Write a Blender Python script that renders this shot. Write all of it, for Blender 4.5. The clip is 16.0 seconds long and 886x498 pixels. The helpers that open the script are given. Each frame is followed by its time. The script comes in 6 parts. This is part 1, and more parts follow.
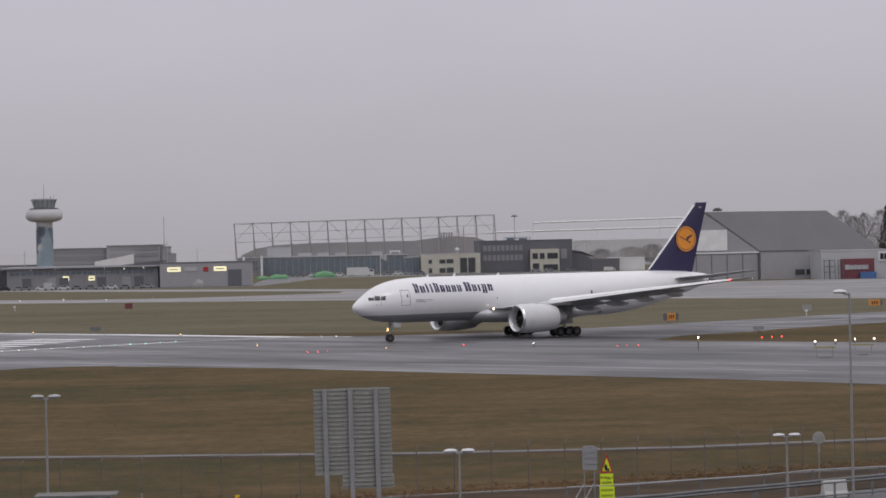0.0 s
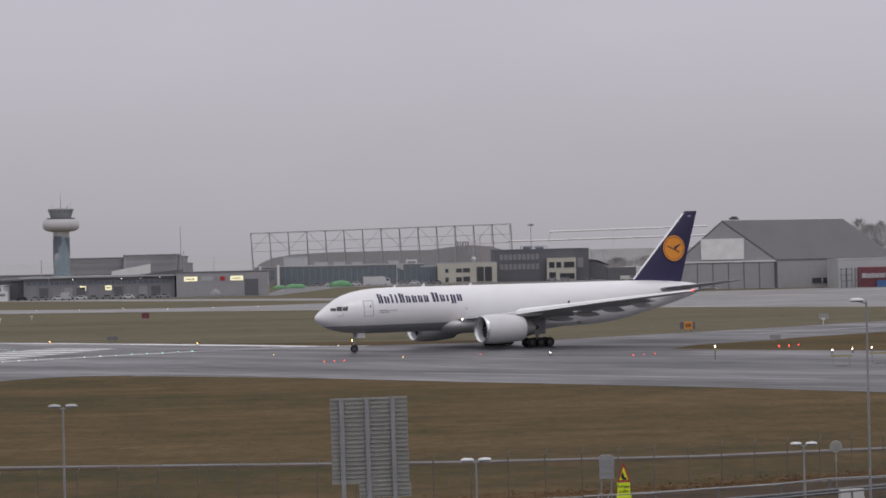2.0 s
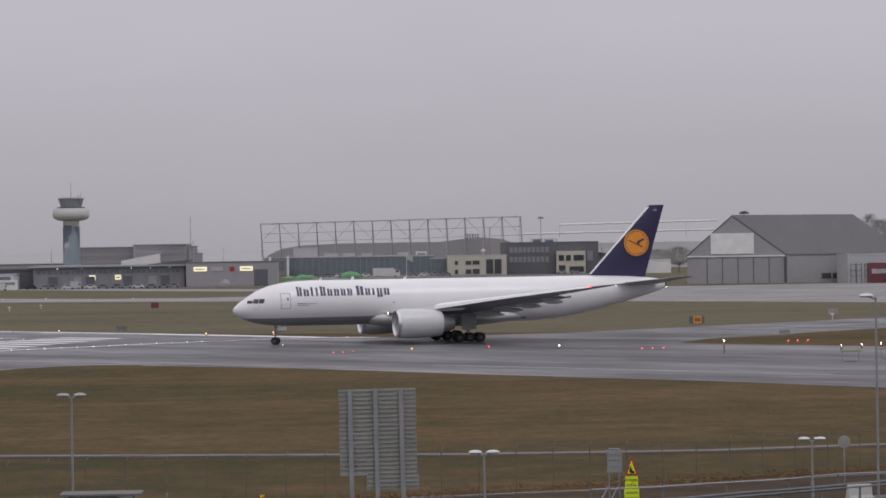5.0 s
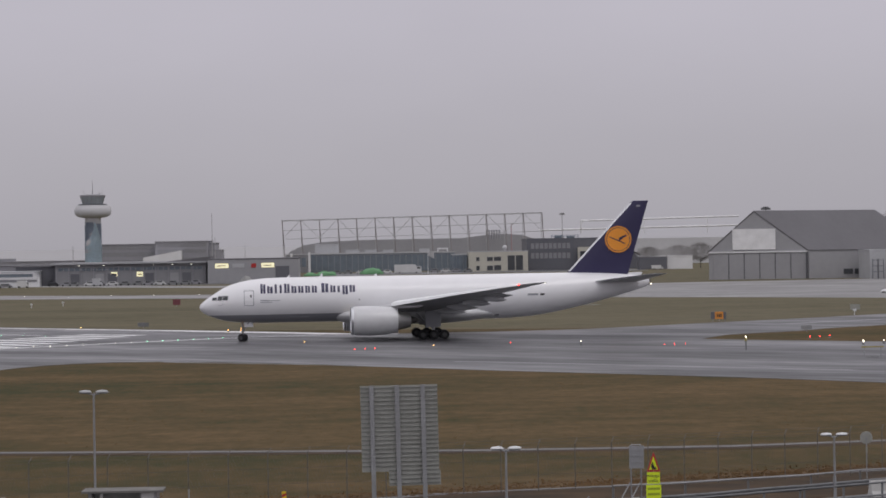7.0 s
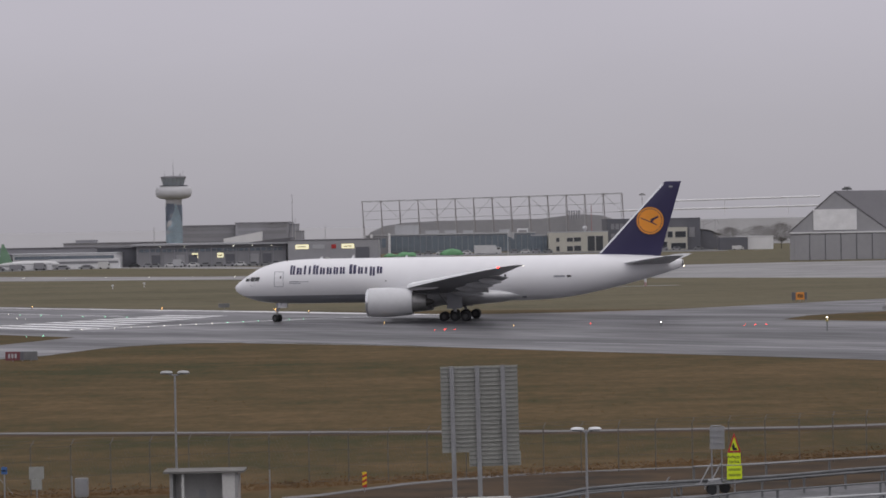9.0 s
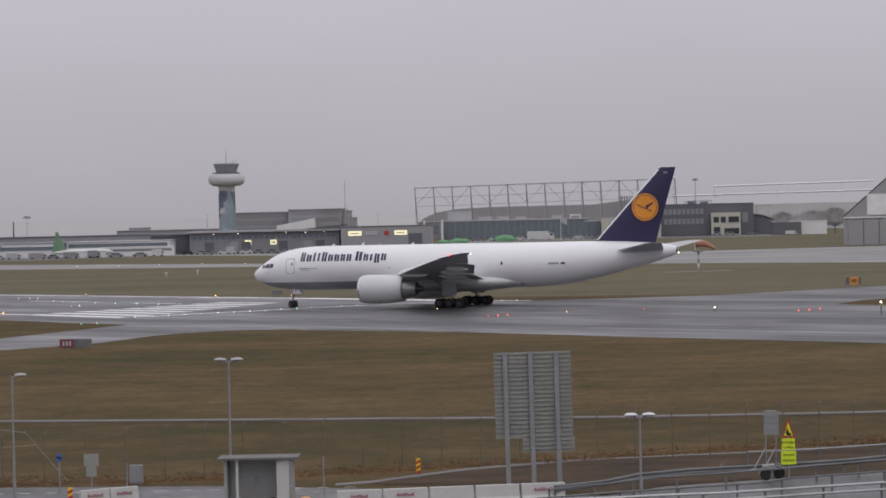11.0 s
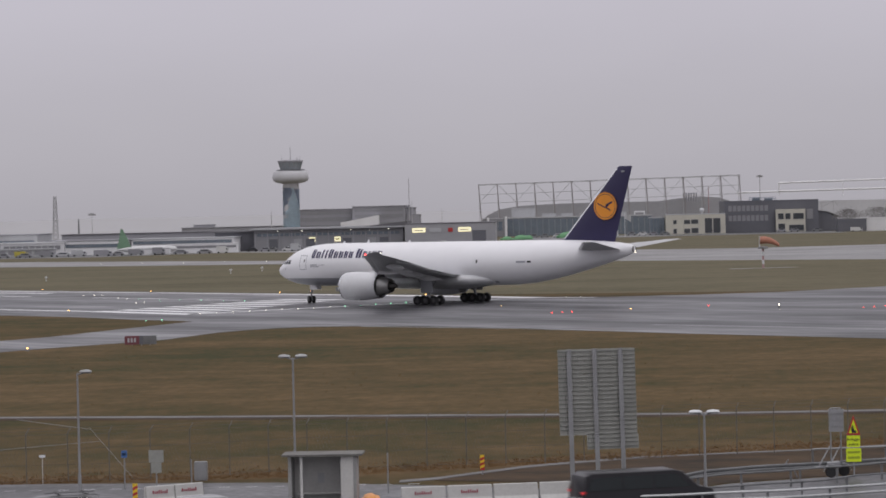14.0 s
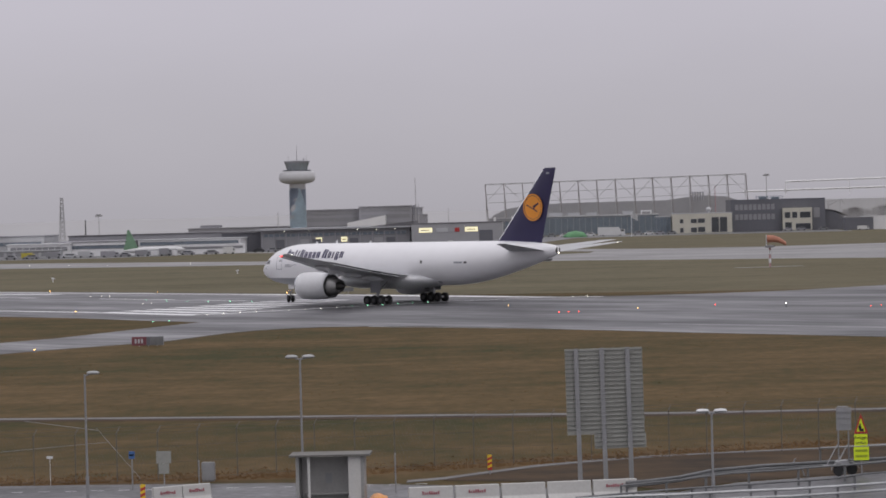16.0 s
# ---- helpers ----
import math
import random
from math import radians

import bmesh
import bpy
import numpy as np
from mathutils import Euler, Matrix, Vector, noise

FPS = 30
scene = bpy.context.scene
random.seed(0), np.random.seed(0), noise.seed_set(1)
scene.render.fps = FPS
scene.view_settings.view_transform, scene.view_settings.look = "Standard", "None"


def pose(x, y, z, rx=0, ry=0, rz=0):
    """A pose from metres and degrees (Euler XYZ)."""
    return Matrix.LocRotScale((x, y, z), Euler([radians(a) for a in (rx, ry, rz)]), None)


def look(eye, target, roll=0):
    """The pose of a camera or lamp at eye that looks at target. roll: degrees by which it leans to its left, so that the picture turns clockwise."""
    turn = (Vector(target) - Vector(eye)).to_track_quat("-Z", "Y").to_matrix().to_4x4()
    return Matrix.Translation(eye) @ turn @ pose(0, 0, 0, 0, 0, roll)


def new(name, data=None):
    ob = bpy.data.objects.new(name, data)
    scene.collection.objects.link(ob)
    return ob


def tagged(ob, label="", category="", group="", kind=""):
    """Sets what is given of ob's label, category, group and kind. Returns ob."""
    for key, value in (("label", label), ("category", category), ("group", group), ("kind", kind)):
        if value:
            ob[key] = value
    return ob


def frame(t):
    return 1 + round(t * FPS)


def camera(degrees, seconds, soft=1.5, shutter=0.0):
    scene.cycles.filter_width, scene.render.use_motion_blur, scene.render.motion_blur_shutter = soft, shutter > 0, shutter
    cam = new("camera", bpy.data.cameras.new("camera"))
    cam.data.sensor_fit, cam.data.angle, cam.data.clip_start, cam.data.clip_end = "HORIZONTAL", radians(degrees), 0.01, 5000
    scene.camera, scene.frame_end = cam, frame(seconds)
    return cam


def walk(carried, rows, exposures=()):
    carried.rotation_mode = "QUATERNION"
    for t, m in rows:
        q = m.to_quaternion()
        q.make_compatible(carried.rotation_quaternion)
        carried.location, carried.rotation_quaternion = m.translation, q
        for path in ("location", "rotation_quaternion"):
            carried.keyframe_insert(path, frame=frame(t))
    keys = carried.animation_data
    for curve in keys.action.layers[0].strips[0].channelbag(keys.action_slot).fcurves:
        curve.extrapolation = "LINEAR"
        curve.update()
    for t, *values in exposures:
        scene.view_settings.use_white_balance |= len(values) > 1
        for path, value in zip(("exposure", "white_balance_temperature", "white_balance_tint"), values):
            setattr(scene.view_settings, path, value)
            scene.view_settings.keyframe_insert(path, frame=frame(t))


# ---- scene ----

cam = camera(17.83, 16.0, soft=1.7, shutter=0.25)
EYE = 13.0
# seconds, pitch, roll, yaw
AIM = [(0.0, 89.936, 1.199, -2.594), (0.5, 89.891, 1.243, -2.399), (1.0, 89.906, 1.212, -2.345), (1.5, 89.985, 1.251, -2.276),
       (2.0, 90.127, 1.295, -2.259), (2.5, 90.120, 1.319, -2.230), (3.0, 90.123, 1.256, -2.311), (3.5, 90.156, 1.241, -2.351),
       (4.0, 90.061, 1.071, -2.330), (6.5, 89.938, 0.807, -1.723), (7.0, 89.902, 0.940, -1.628), (7.5, 89.791, 0.939, -1.278),
       (8.0, 89.650, 1.038, -0.802), (8.5, 89.574, 0.990, -0.381), (9.0, 89.539, 1.019, -0.007), (11.5, 89.255, 1.278, 1.229),
       (12.0, 89.255, 1.285, 1.354), (12.5, 89.282, 1.297, 1.502), (13.0, 89.282, 1.324, 1.871), (13.5, 89.292, 1.287, 2.142),
       (14.0, 89.244, 1.288, 2.359), (14.5, 89.228, 1.293, 2.420), (15.0, 89.239, 1.343, 2.363), (15.5, 89.276, 1.288, 2.229),
       (16.0, 89.245, 1.496, 2.493)]
walk(cam, [(t, pose(0, 0, EYE, p, r, y)) for t, p, r, y in AIM],
     exposures=[(0.0, -0.01), (2.0, -0.04), (4.0, -0.05), (6.5, -0.08), (9.0, -0.08), (11.5, 0.02), (16.0, 0.03)])

# ---------------------------------------------------------------- sky and sun
world = bpy.data.worlds.new("overcast_sky")
scene.world = world
world.use_nodes = True
wt = world.node_tree
wt.nodes.clear()
w_out = wt.nodes.new("ShaderNodeOutputWorld")
w_bg = wt.nodes.new("ShaderNodeBackground")
w_co = wt.nodes.new("ShaderNodeTexCoord")
w_sep = wt.nodes.new("ShaderNodeSeparateXYZ")
w_map = wt.nodes.new("ShaderNodeMapRange")
w_ramp = wt.nodes.new("ShaderNodeValToRGB")
w_noise = wt.nodes.new("ShaderNodeTexNoise")
w_scale = wt.nodes.new("ShaderNodeMapping")
w_nmap = wt.nodes.new("ShaderNodeMapRange")
w_mul = wt.nodes.new("ShaderNodeMix")
w_sky = wt.nodes.new("ShaderNodeTexSky")
w_add = wt.nodes.new("ShaderNodeMix")
w_sky.sky_type, w_sky.sun_disc = "NISHITA", False
w_sky.sun_elevation, w_sky.sun_rotation = radians(40), radians(150)
w_ramp.color_ramp.elements[0].position, w_ramp.color_ramp.elements[0].color = 0.0, (0.425, 0.408, 0.452, 1)
w_ramp.color_ramp.elements[1].position, w_ramp.color_ramp.elements[1].color = 1.0, (1.08, 1.05, 1.12, 1)
for pos, col in ((0.03, (0.475, 0.455, 0.505, 1)), (0.08, (0.570, 0.540, 0.610, 1)), (0.3, (0.72, 0.695, 0.745, 1))):
    e = w_ramp.color_ramp.elements.new(pos)
    e.color = col
w_scale.inputs["Scale"].default_value = (3.0, 3.0, 9.0)
w_noise.inputs["Scale"].default_value, w_noise.inputs["Detail"].default_value = 2.0, 4.0
w_nmap.inputs["To Min"].default_value, w_nmap.inputs["To Max"].default_value = 0.93, 1.07
w_mul.data_type, w_mul.blend_type = "RGBA", "MULTIPLY"
w_mul.inputs[0].default_value = 1.0
w_add.data_type, w_add.blend_type = "RGBA", "ADD"
w_add.inputs[0].default_value = 0.004
for a, b in ((w_co.outputs["Generated"], w_sep.inputs[0]), (w_sep.outputs["Z"], w_map.inputs[0]), (w_map.outputs[0], w_ramp.inputs[0]),
             (w_co.outputs["Generated"], w_scale.inputs["Vector"]), (w_scale.outputs[0], w_noise.inputs["Vector"]), (w_noise.outputs[0], w_nmap.inputs[0]),
             (w_ramp.outputs[0], w_mul.inputs[6]), (w_nmap.outputs[0], w_mul.inputs[7]), (w_mul.outputs[2], w_add.inputs[6]),
             (w_sky.outputs[0], w_add.inputs[7]), (w_add.outputs[2], w_bg.inputs["Color"]), (w_bg.outputs[0], w_out.inputs[0])):
    wt.links.new(a, b)
w_bg.inputs["Strength"].default_value = 0.9
sun_data = bpy.data.lights.new("sun", "SUN")
sun_data.energy, sun_data.angle, sun_data.color = 0.5, radians(25), (1.0, 0.97, 0.93)
sun = new("sun", sun_data)
sun.matrix_world = look((0, 0, 200), (-70, 120, 0))


# ---------------------------------------------------------------- materials
def material(name, color, rough=0.6, metal=0.0, size=1.0, vary=0.15, bump=0.0, fine=8.0, second=None, spec=0.5, emit=None, strength=0.0,
             stretch=(1, 1, 1), rough_vary=0.0, coat=0.0, turn=0.0):
    """A surface with stains at one scale and grain at a finer one."""
    m = bpy.data.materials.new(name)
    m.use_nodes = True
    nt = m.node_tree
    b = nt.nodes["Principled BSDF"]
    b.inputs["Roughness"].default_value, b.inputs["Metallic"].default_value = rough, metal
    b.inputs["Specular IOR Level"].default_value = spec
    b.inputs["Coat Weight"].default_value = coat
    if emit:
        b.inputs["Emission Color"].default_value, b.inputs["Emission Strength"].default_value = (*emit, 1), strength
    co = nt.nodes.new("ShaderNodeTexCoord")
    mp = nt.nodes.new("ShaderNodeMapping")
    mp.inputs["Scale"].default_value = stretch
    mr = nt.nodes.new("ShaderNodeMapping")
    mr.inputs["Rotation"].default_value = (0, 0, radians(turn))
    nt.links.new(co.outputs["Object"], mr.inputs["Vector"])
    nt.links.new(mr.outputs[0], mp.inputs["Vector"])
    big, small = nt.nodes.new("ShaderNodeTexNoise"), nt.nodes.new("ShaderNodeTexNoise")
    for n, sc, de in ((big, 1 / size, 5), (small, fine / size, 6)):
        n.inputs["Scale"].default_value, n.inputs["Detail"].default_value = sc, de
        nt.links.new(mp.outputs[0], n.inputs["Vector"])
    mix = nt.nodes.new("ShaderNodeMix")
    mix.data_type = "RGBA"
    c2 = second or [c * (1 - 1.6 * vary) for c in color]
    c1 = color if second else [min(1, c * (1 + vary)) for c in color]
    mix.inputs[6].default_value, mix.inputs[7].default_value = (*c1, 1), (*c2, 1)
    ad = nt.nodes.new("ShaderNodeMath")
    ad.operation = "MULTIPLY_ADD"
    nt.links.new(small.outputs[0], ad.inputs[0])
    ad.inputs[1].default_value = 0.5
    nt.links.new(big.outputs[0], ad.inputs[2])
    rg = nt.nodes.new("ShaderNodeMapRange")
    rg.inputs["From Min"].default_value, rg.inputs["From Max"].default_value = 0.5, 1.0
    nt.links.new(ad.outputs[0], rg.inputs[0])
    nt.links.new(rg.outputs[0], mix.inputs[0])
    nt.links.new(mix.outputs[2], b.inputs["Base Color"])
    if rough_vary:
        rr = nt.nodes.new("ShaderNodeMapRange")
        rr.inputs["To Min"].default_value, rr.inputs["To Max"].default_value = rough - rough_vary, rough + rough_vary
        nt.links.new(rg.outputs[0], rr.inputs[0])
        nt.links.new(rr.outputs[0], b.inputs["Roughness"])
    if bump:
        bp = nt.nodes.new("ShaderNodeBump")
        bp.inputs["Strength"].default_value, bp.inputs["Distance"].default_value = 0.6, bump
        nt.links.new(ad.outputs[0], bp.inputs["Height"])
        nt.links.new(bp.outputs[0], b.inputs["Normal"])
    return m


def glass(name, color, rough=0.08):
    return material(name, color, rough, 0.0, 3.0, 0.1, spec=0.9)




def grass(name, dark, mid, pale):
    """Winter grass: olive, brown and straw in broad drifts, broken by finer tufts."""
    m = bpy.data.materials.new(name)
    m.use_nodes = True
    nt = m.node_tree
    b = nt.nodes["Principled BSDF"]
    b.inputs["Roughness"].default_value, b.inputs["Specular IOR Level"].default_value = 0.95, 0.08
    co = nt.nodes.new("ShaderNodeTexCoord")
    total = None
    for size, weight, stretch in ((34.0, 0.40, (0.4, 1.1, 1)), (8.0, 0.30, (0.4, 0.9, 1)), (2.2, 0.38, (0.5, 0.45, 1)), (0.6, 0.30, (0.7, 0.30, 1))):
        mp = nt.nodes.new("ShaderNodeMapping")
        mp.inputs["Scale"].default_value = [q / size for q in stretch]
        n = nt.nodes.new("ShaderNodeTexNoise")
        n.inputs["Scale"].default_value, n.inputs["Detail"].default_value = 1.0, 4.0
        ma = nt.nodes.new("ShaderNodeMath")
        ma.operation = "MULTIPLY_ADD"
        ma.inputs[1].default_value = weight
        nt.links.new(co.outputs["Object"], mp.inputs["Vector"])
        nt.links.new(mp.outputs[0], n.inputs["Vector"])
        nt.links.new(n.outputs[0], ma.inputs[0])
        if total is None:
            ma.inputs[2].default_value = 0.0
        else:
            nt.links.new(total, ma.inputs[2])
        total = ma.outputs[0]
    rp = nt.nodes.new("ShaderNodeValToRGB")
    rp.color_ramp.elements[0].position, rp.color_ramp.elements[0].color = 0.54, (*dark, 1)
    rp.color_ramp.elements[1].position, rp.color_ramp.elements[1].color = 0.86, (*pale, 1)
    rp.color_ramp.elements.new(0.68).color = (*mid, 1)
    nt.links.new(total, rp.inputs[0])
    nt.links.new(rp.outputs[0], b.inputs["Base Color"])
    bp = nt.nodes.new("ShaderNodeBump")
    bp.inputs["Strength"].default_value, bp.inputs["Distance"].default_value = 0.8, 0.12
    nt.links.new(total, bp.inputs["Height"])
    nt.links.new(bp.outputs[0], b.inputs["Normal"])
    return m


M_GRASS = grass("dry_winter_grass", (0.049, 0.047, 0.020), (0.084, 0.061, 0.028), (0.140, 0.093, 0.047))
# far grass is paler and greyer: mist is put into its colour
M_GRASS_FAR = grass("greener_hazed_grass", (0.088, 0.080, 0.050), (0.122, 0.108, 0.070), (0.150, 0.130, 0.085))
M_ASPHALT = material("wet_asphalt", (0.100, 0.099, 0.107), 0.5, 0, 16.0, 0, 0.004, 6, second=(0.050, 0.050, 0.055), spec=0.5, stretch=(0.3, 1.2, 1), rough_vary=0.2, turn=44)
M_APRON = material("pale_apron_concrete", (0.21, 0.205, 0.205), 0.6, 0, 30.0, 0.15, 0.003, 9, rough_vary=0.1)
M_ROAD = material("wet_road_asphalt", (0.072, 0.072, 0.076), 0.46, 0, 6.0, 0.2, 0.003, 12, rough_vary=0.15)
M_SOIL = material("wet_dark_soil", (0.098, 0.066, 0.040), 0.85, 0, 2.2, 0, 0.03, 7, second=(0.034, 0.029, 0.025), spec=0.06, stretch=(0.5, 1, 1))
M_PATH = material("gravel_path", (0.14, 0.135, 0.135), 0.7, 0, 3.0, 0.2, 0.005, 14)
M_LINE = material("worn_white_marking", (0.78, 0.78, 0.79), 0.5, 0, 3.0, 0.08, 0, 9)
M_LINE_DULL = material("faded_marking", (0.26, 0.26, 0.27), 0.5, 0, 4.0, 0.25, 0, 9)
M_WHITE = material("white_aircraft_paint", (0.80, 0.80, 0.82), 0.28, 0, 9.0, 0.025, 0, 6, coat=0.3)
M_BELLY = material("grey_belly_paint", (0.29, 0.295, 0.32), 0.35, 0, 7.0, 0.06, 0, 6)
M_WING = material("light_grey_wing_paint", (0.43, 0.435, 0.45), 0.38, 0, 5.0, 0.08, 0, 7)
M_BARE = material("polished_bare_metal", (0.72, 0.73, 0.75), 0.25, 0.9, 3.0, 0.06)
M_SLAT = material("pale_slat_metal", (0.86, 0.865, 0.875), 0.35, 0.0, 3.0, 0.04)
M_NACELLE = material("white_nacelle_paint", (0.62, 0.625, 0.64), 0.3, 0, 2.5, 0.05, 0, 6, coat=0.3)
M_CORE = material("brushed_core_metal", (0.36, 0.355, 0.35), 0.4, 0.6, 1.5, 0.12)
M_NAVY = material("navy_blue_paint", (0.030, 0.026, 0.080), 0.3, 0, 6.0, 0.06, 0, 5)
M_ORANGE = material("orange_yellow_paint", (0.78, 0.30, 0.035), 0.4, 0, 3.0, 0.05)
M_SOCK = material("faded_orange_fabric", (0.42, 0.19, 0.13), 0.8, 0, 1.0, 0.1)
M_DARKMETAL = material("dark_exhaust_metal", (0.10, 0.095, 0.09), 0.5, 0.7, 2.0, 0.15)
M_FAN = material("dark_fan_blades", (0.04, 0.04, 0.045), 0.4, 0.6, 0.5, 0.2)
M_STRUT = material("grey_strut_metal", (0.32, 0.32, 0.33), 0.45, 0.4, 0.8, 0.12)
M_TYRE = material("black_tyre_rubber", (0.022, 0.022, 0.024), 0.8, 0, 0.6, 0.15)
M_HUB = material("dirty_wheel_hub", (0.085, 0.085, 0.088), 0.6, 0.3, 0.5, 0.2)
M_COCKPIT = glass("dark_cockpit_glass", (0.02, 0.022, 0.026))
M_SEAM = material("grey_panel_seam", (0.30, 0.31, 0.34), 0.5, 0, 1.0, 0.1)
M_GALV = material("galvanised_steel", (0.30, 0.305, 0.315), 0.5, 0.35, 1.2, 0.12, 0.001, 12)
M_GALVDARK = material("weathered_galvanised_steel", (0.17, 0.175, 0.18), 0.6, 0.2, 1.0, 0.15)
M_GALVBRIGHT = material("bright_galvanised_steel", (0.44, 0.45, 0.46), 0.4, 0.4, 1.2, 0.1)
M_FENCE = material("dull_fence_steel", (0.135, 0.125, 0.112), 0.7, 0.1, 1.0, 0.2)
M_BOARD = material("aluminium_sign_back", (0.33, 0.335, 0.31), 0.5, 0.3, 1.5, 0.1)
M_BOARDRIB = material("aluminium_rib", (0.19, 0.195, 0.185), 0.5, 0.3, 1.5, 0.1)
M_LAMPHOOD = material("white_lamp_housing", (0.66, 0.67, 0.69), 0.35, 0, 1.0, 0.06)
M_HOODGREY = material("weathered_lamp_housing", (0.36, 0.365, 0.37), 0.4, 0, 1.0, 0.15)
M_CONC = material("precast_concrete", (0.52, 0.515, 0.50), 0.8, 0, 1.6, 0.1, 0.003, 14)
M_SHROOF = material("mossy_concrete", (0.165, 0.16, 0.15), 0.85, 0, 0.8, 0.2, 0.004, 9)
M_CONCDARK = material("stained_concrete", (0.29, 0.29, 0.285), 0.85, 0, 1.4, 0.18, 0.004, 12)
M_RED = material("red_paint", (0.42, 0.03, 0.03), 0.45, 0, 1.0, 0.1)
M_REDDULL = material("dull_red_cladding", (0.16, 0.045, 0.058), 0.6, 0, 4.0, 0.12)
M_REDBAR = material("faded_crimson_print", (0.34, 0.07, 0.10), 0.6, 0, 1.0, 0.1)
M_REDPALE = material("faded_red_paint", (0.38, 0.24, 0.25), 0.6, 0, 2.0, 0.1)
M_YELLOW = material("fluorescent_yellow", (0.66, 0.80, 0.02), 0.5, 0, 1.0, 0.05)
M_DULLYELLOW = material("dull_yellow_paint", (0.33, 0.28, 0.10), 0.6, 0, 1.0, 0.1)
M_BLACK = material("matt_black", (0.02, 0.02, 0.021), 0.6, 0, 1.0, 0.1)
M_GREEN = material("bright_green_paint", (0.12, 0.30, 0.14), 0.5, 0, 4.0, 0.1)
M_FIN = material("dull_green_paint", (0.17, 0.29, 0.19), 0.5, 0, 4.0, 0.1)
M_BLUE = material("blue_paint", (0.06, 0.14, 0.34), 0.5, 0, 3.0, 0.1)
# mural blues lightened, with some of the mist put into them
M_PALEBLUE = material("pale_blue_render", (0.52, 0.63, 0.70), 0.7, 0, 6.0, 0.12)
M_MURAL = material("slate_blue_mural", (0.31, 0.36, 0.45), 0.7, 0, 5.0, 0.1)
M_TOWER = material("off_white_tower_render", (0.55, 0.55, 0.565), 0.7, 0, 16.0, 0.05)
M_CREAM = material("cream_render", (0.52, 0.50, 0.43), 0.75, 0, 6.0, 0.07)
# far cladding and roofing lightened and evened: haze put into the base colours
M_CHARCOAL = material("hazed_charcoal_cladding", (0.122, 0.124, 0.142), 0.6, 0, 8.0, 0.06)
M_SLATE = material("hazed_slate_cladding", (0.25, 0.25, 0.265), 0.65, 0, 14.0, 0.05)
M_STEELWALL = material("hazed_corrugated_wall", (0.32, 0.32, 0.335), 0.6, 0, 14.0, 0.05)
M_MIDGREY = material("hazed_grey_cladding", (0.29, 0.288, 0.31), 0.7, 0, 16.0, 0.04)
M_ROOF = material("hazed_grey_roofing", (0.135, 0.132, 0.142), 0.7, 0, 14.0, 0.05)
M_PALEPANEL = material("pale_grey_panel", (0.42, 0.425, 0.44), 0.6, 0, 6.0, 0.07)
M_GLASSBLUE = glass("blue_grey_glazing", (0.16, 0.195, 0.235), 0.15)
M_OFFICEGLASS = glass("pale_blue_office_glass", (0.14, 0.175, 0.21), 0.25)
M_CABGLASS = glass("grey_cab_glass", (0.30, 0.33, 0.35), 0.2)
# pane and truss colours lightened too, with haze put into them
M_PANE = glass("dark_window_pane", (0.05, 0.055, 0.063), 0.12)
M_TRUSS = material("hazed_steel_truss", (0.42, 0.42, 0.43), 0.6, 0.2, 4.0, 0.1)
M_TRUSSDARK = material("dark_weathered_steel", (0.30, 0.28, 0.28), 0.6, 0.2, 4.0, 0.1)
M_PALETRUSS = material("pale_painted_steel", (0.72, 0.72, 0.73), 0.5, 0, 4.0, 0.05)
M_FOLIAGE = material("bare_winter_twigs", (0.19, 0.18, 0.175), 0.9, 0, 1.0, 0.2)
M_CONIFER = material("dark_conifer_green", (0.035, 0.045, 0.032), 0.9, 0, 1.0, 0.2)
M_BARK = material("grey_bark", (0.09, 0.08, 0.07), 0.9, 0, 0.6, 0.2)
M_SIGNGLOW = material("lit_cream_sign", (0.8, 0.75, 0.5), 0.5, 0, 2.0, 0.03, emit=(1.0, 0.90, 0.55), strength=0.75)
M_L_RED = material("red_light_lens", (0.6, 0.02, 0.02), 0.3, emit=(1.0, 0.045, 0.035), strength=6)
M_L_AMBER = material("amber_light_lens", (0.7, 0.4, 0.1), 0.3, emit=(1.0, 0.52, 0.16), strength=5)
M_L_WHITE = material("white_light_lens", (0.8, 0.8, 0.75), 0.3, emit=(1.0, 0.92, 0.75), strength=8)
M_L_WARM = material("warm_white_light_lens", (0.8, 0.75, 0.65), 0.3, emit=(1.0, 0.86, 0.66), strength=6)
M_L_GREEN = material("green_light_lens", (0.1, 0.5, 0.3), 0.3, emit=(0.35, 1.0, 0.6), strength=2.4)
M_L_DIM = material("dim_white_light_lens", (0.8, 0.8, 0.75), 0.3, emit=(1.0, 0.95, 0.8), strength=2.2)
M_SILVER = material("silver_car_paint", (0.23, 0.235, 0.24), 0.3, 0.4, 2.0, 0.03, coat=0.6)
M_BLACKCAR = material("black_car_paint", (0.018, 0.017, 0.021), 0.38, 0, 2.0, 0.05, coat=0.1, spec=0.3)
M_GREYCAR = material("dark_grey_car_paint", (0.032, 0.033, 0.037), 0.3, 0.2, 2.0, 0.05, coat=0.4)
M_WHITECAR = material("white_car_paint", (0.60, 0.60, 0.60), 0.3, 0, 2.0, 0.05)
M_CARGLASS = material("tinted_car_glass", (0.012, 0.016, 0.018), 0.06, 0.0, 3.0, 0.1, spec=0.3)


# ---------------------------------------------------------------- mesh helpers
def box(bm, x0, x1, y0, y1, z0, z1):
    v = [bm.verts.new((x, y, z)) for z in (z0, z1) for y in (y0, y1) for x in (x0, x1)]
    for f in ((0, 2, 3, 1), (4, 5, 7, 6), (0, 1, 5, 4), (2, 6, 7, 3), (0, 4, 6, 2), (1, 3, 7, 5)):
        bm.faces.new([v[i] for i in f])
    return bm


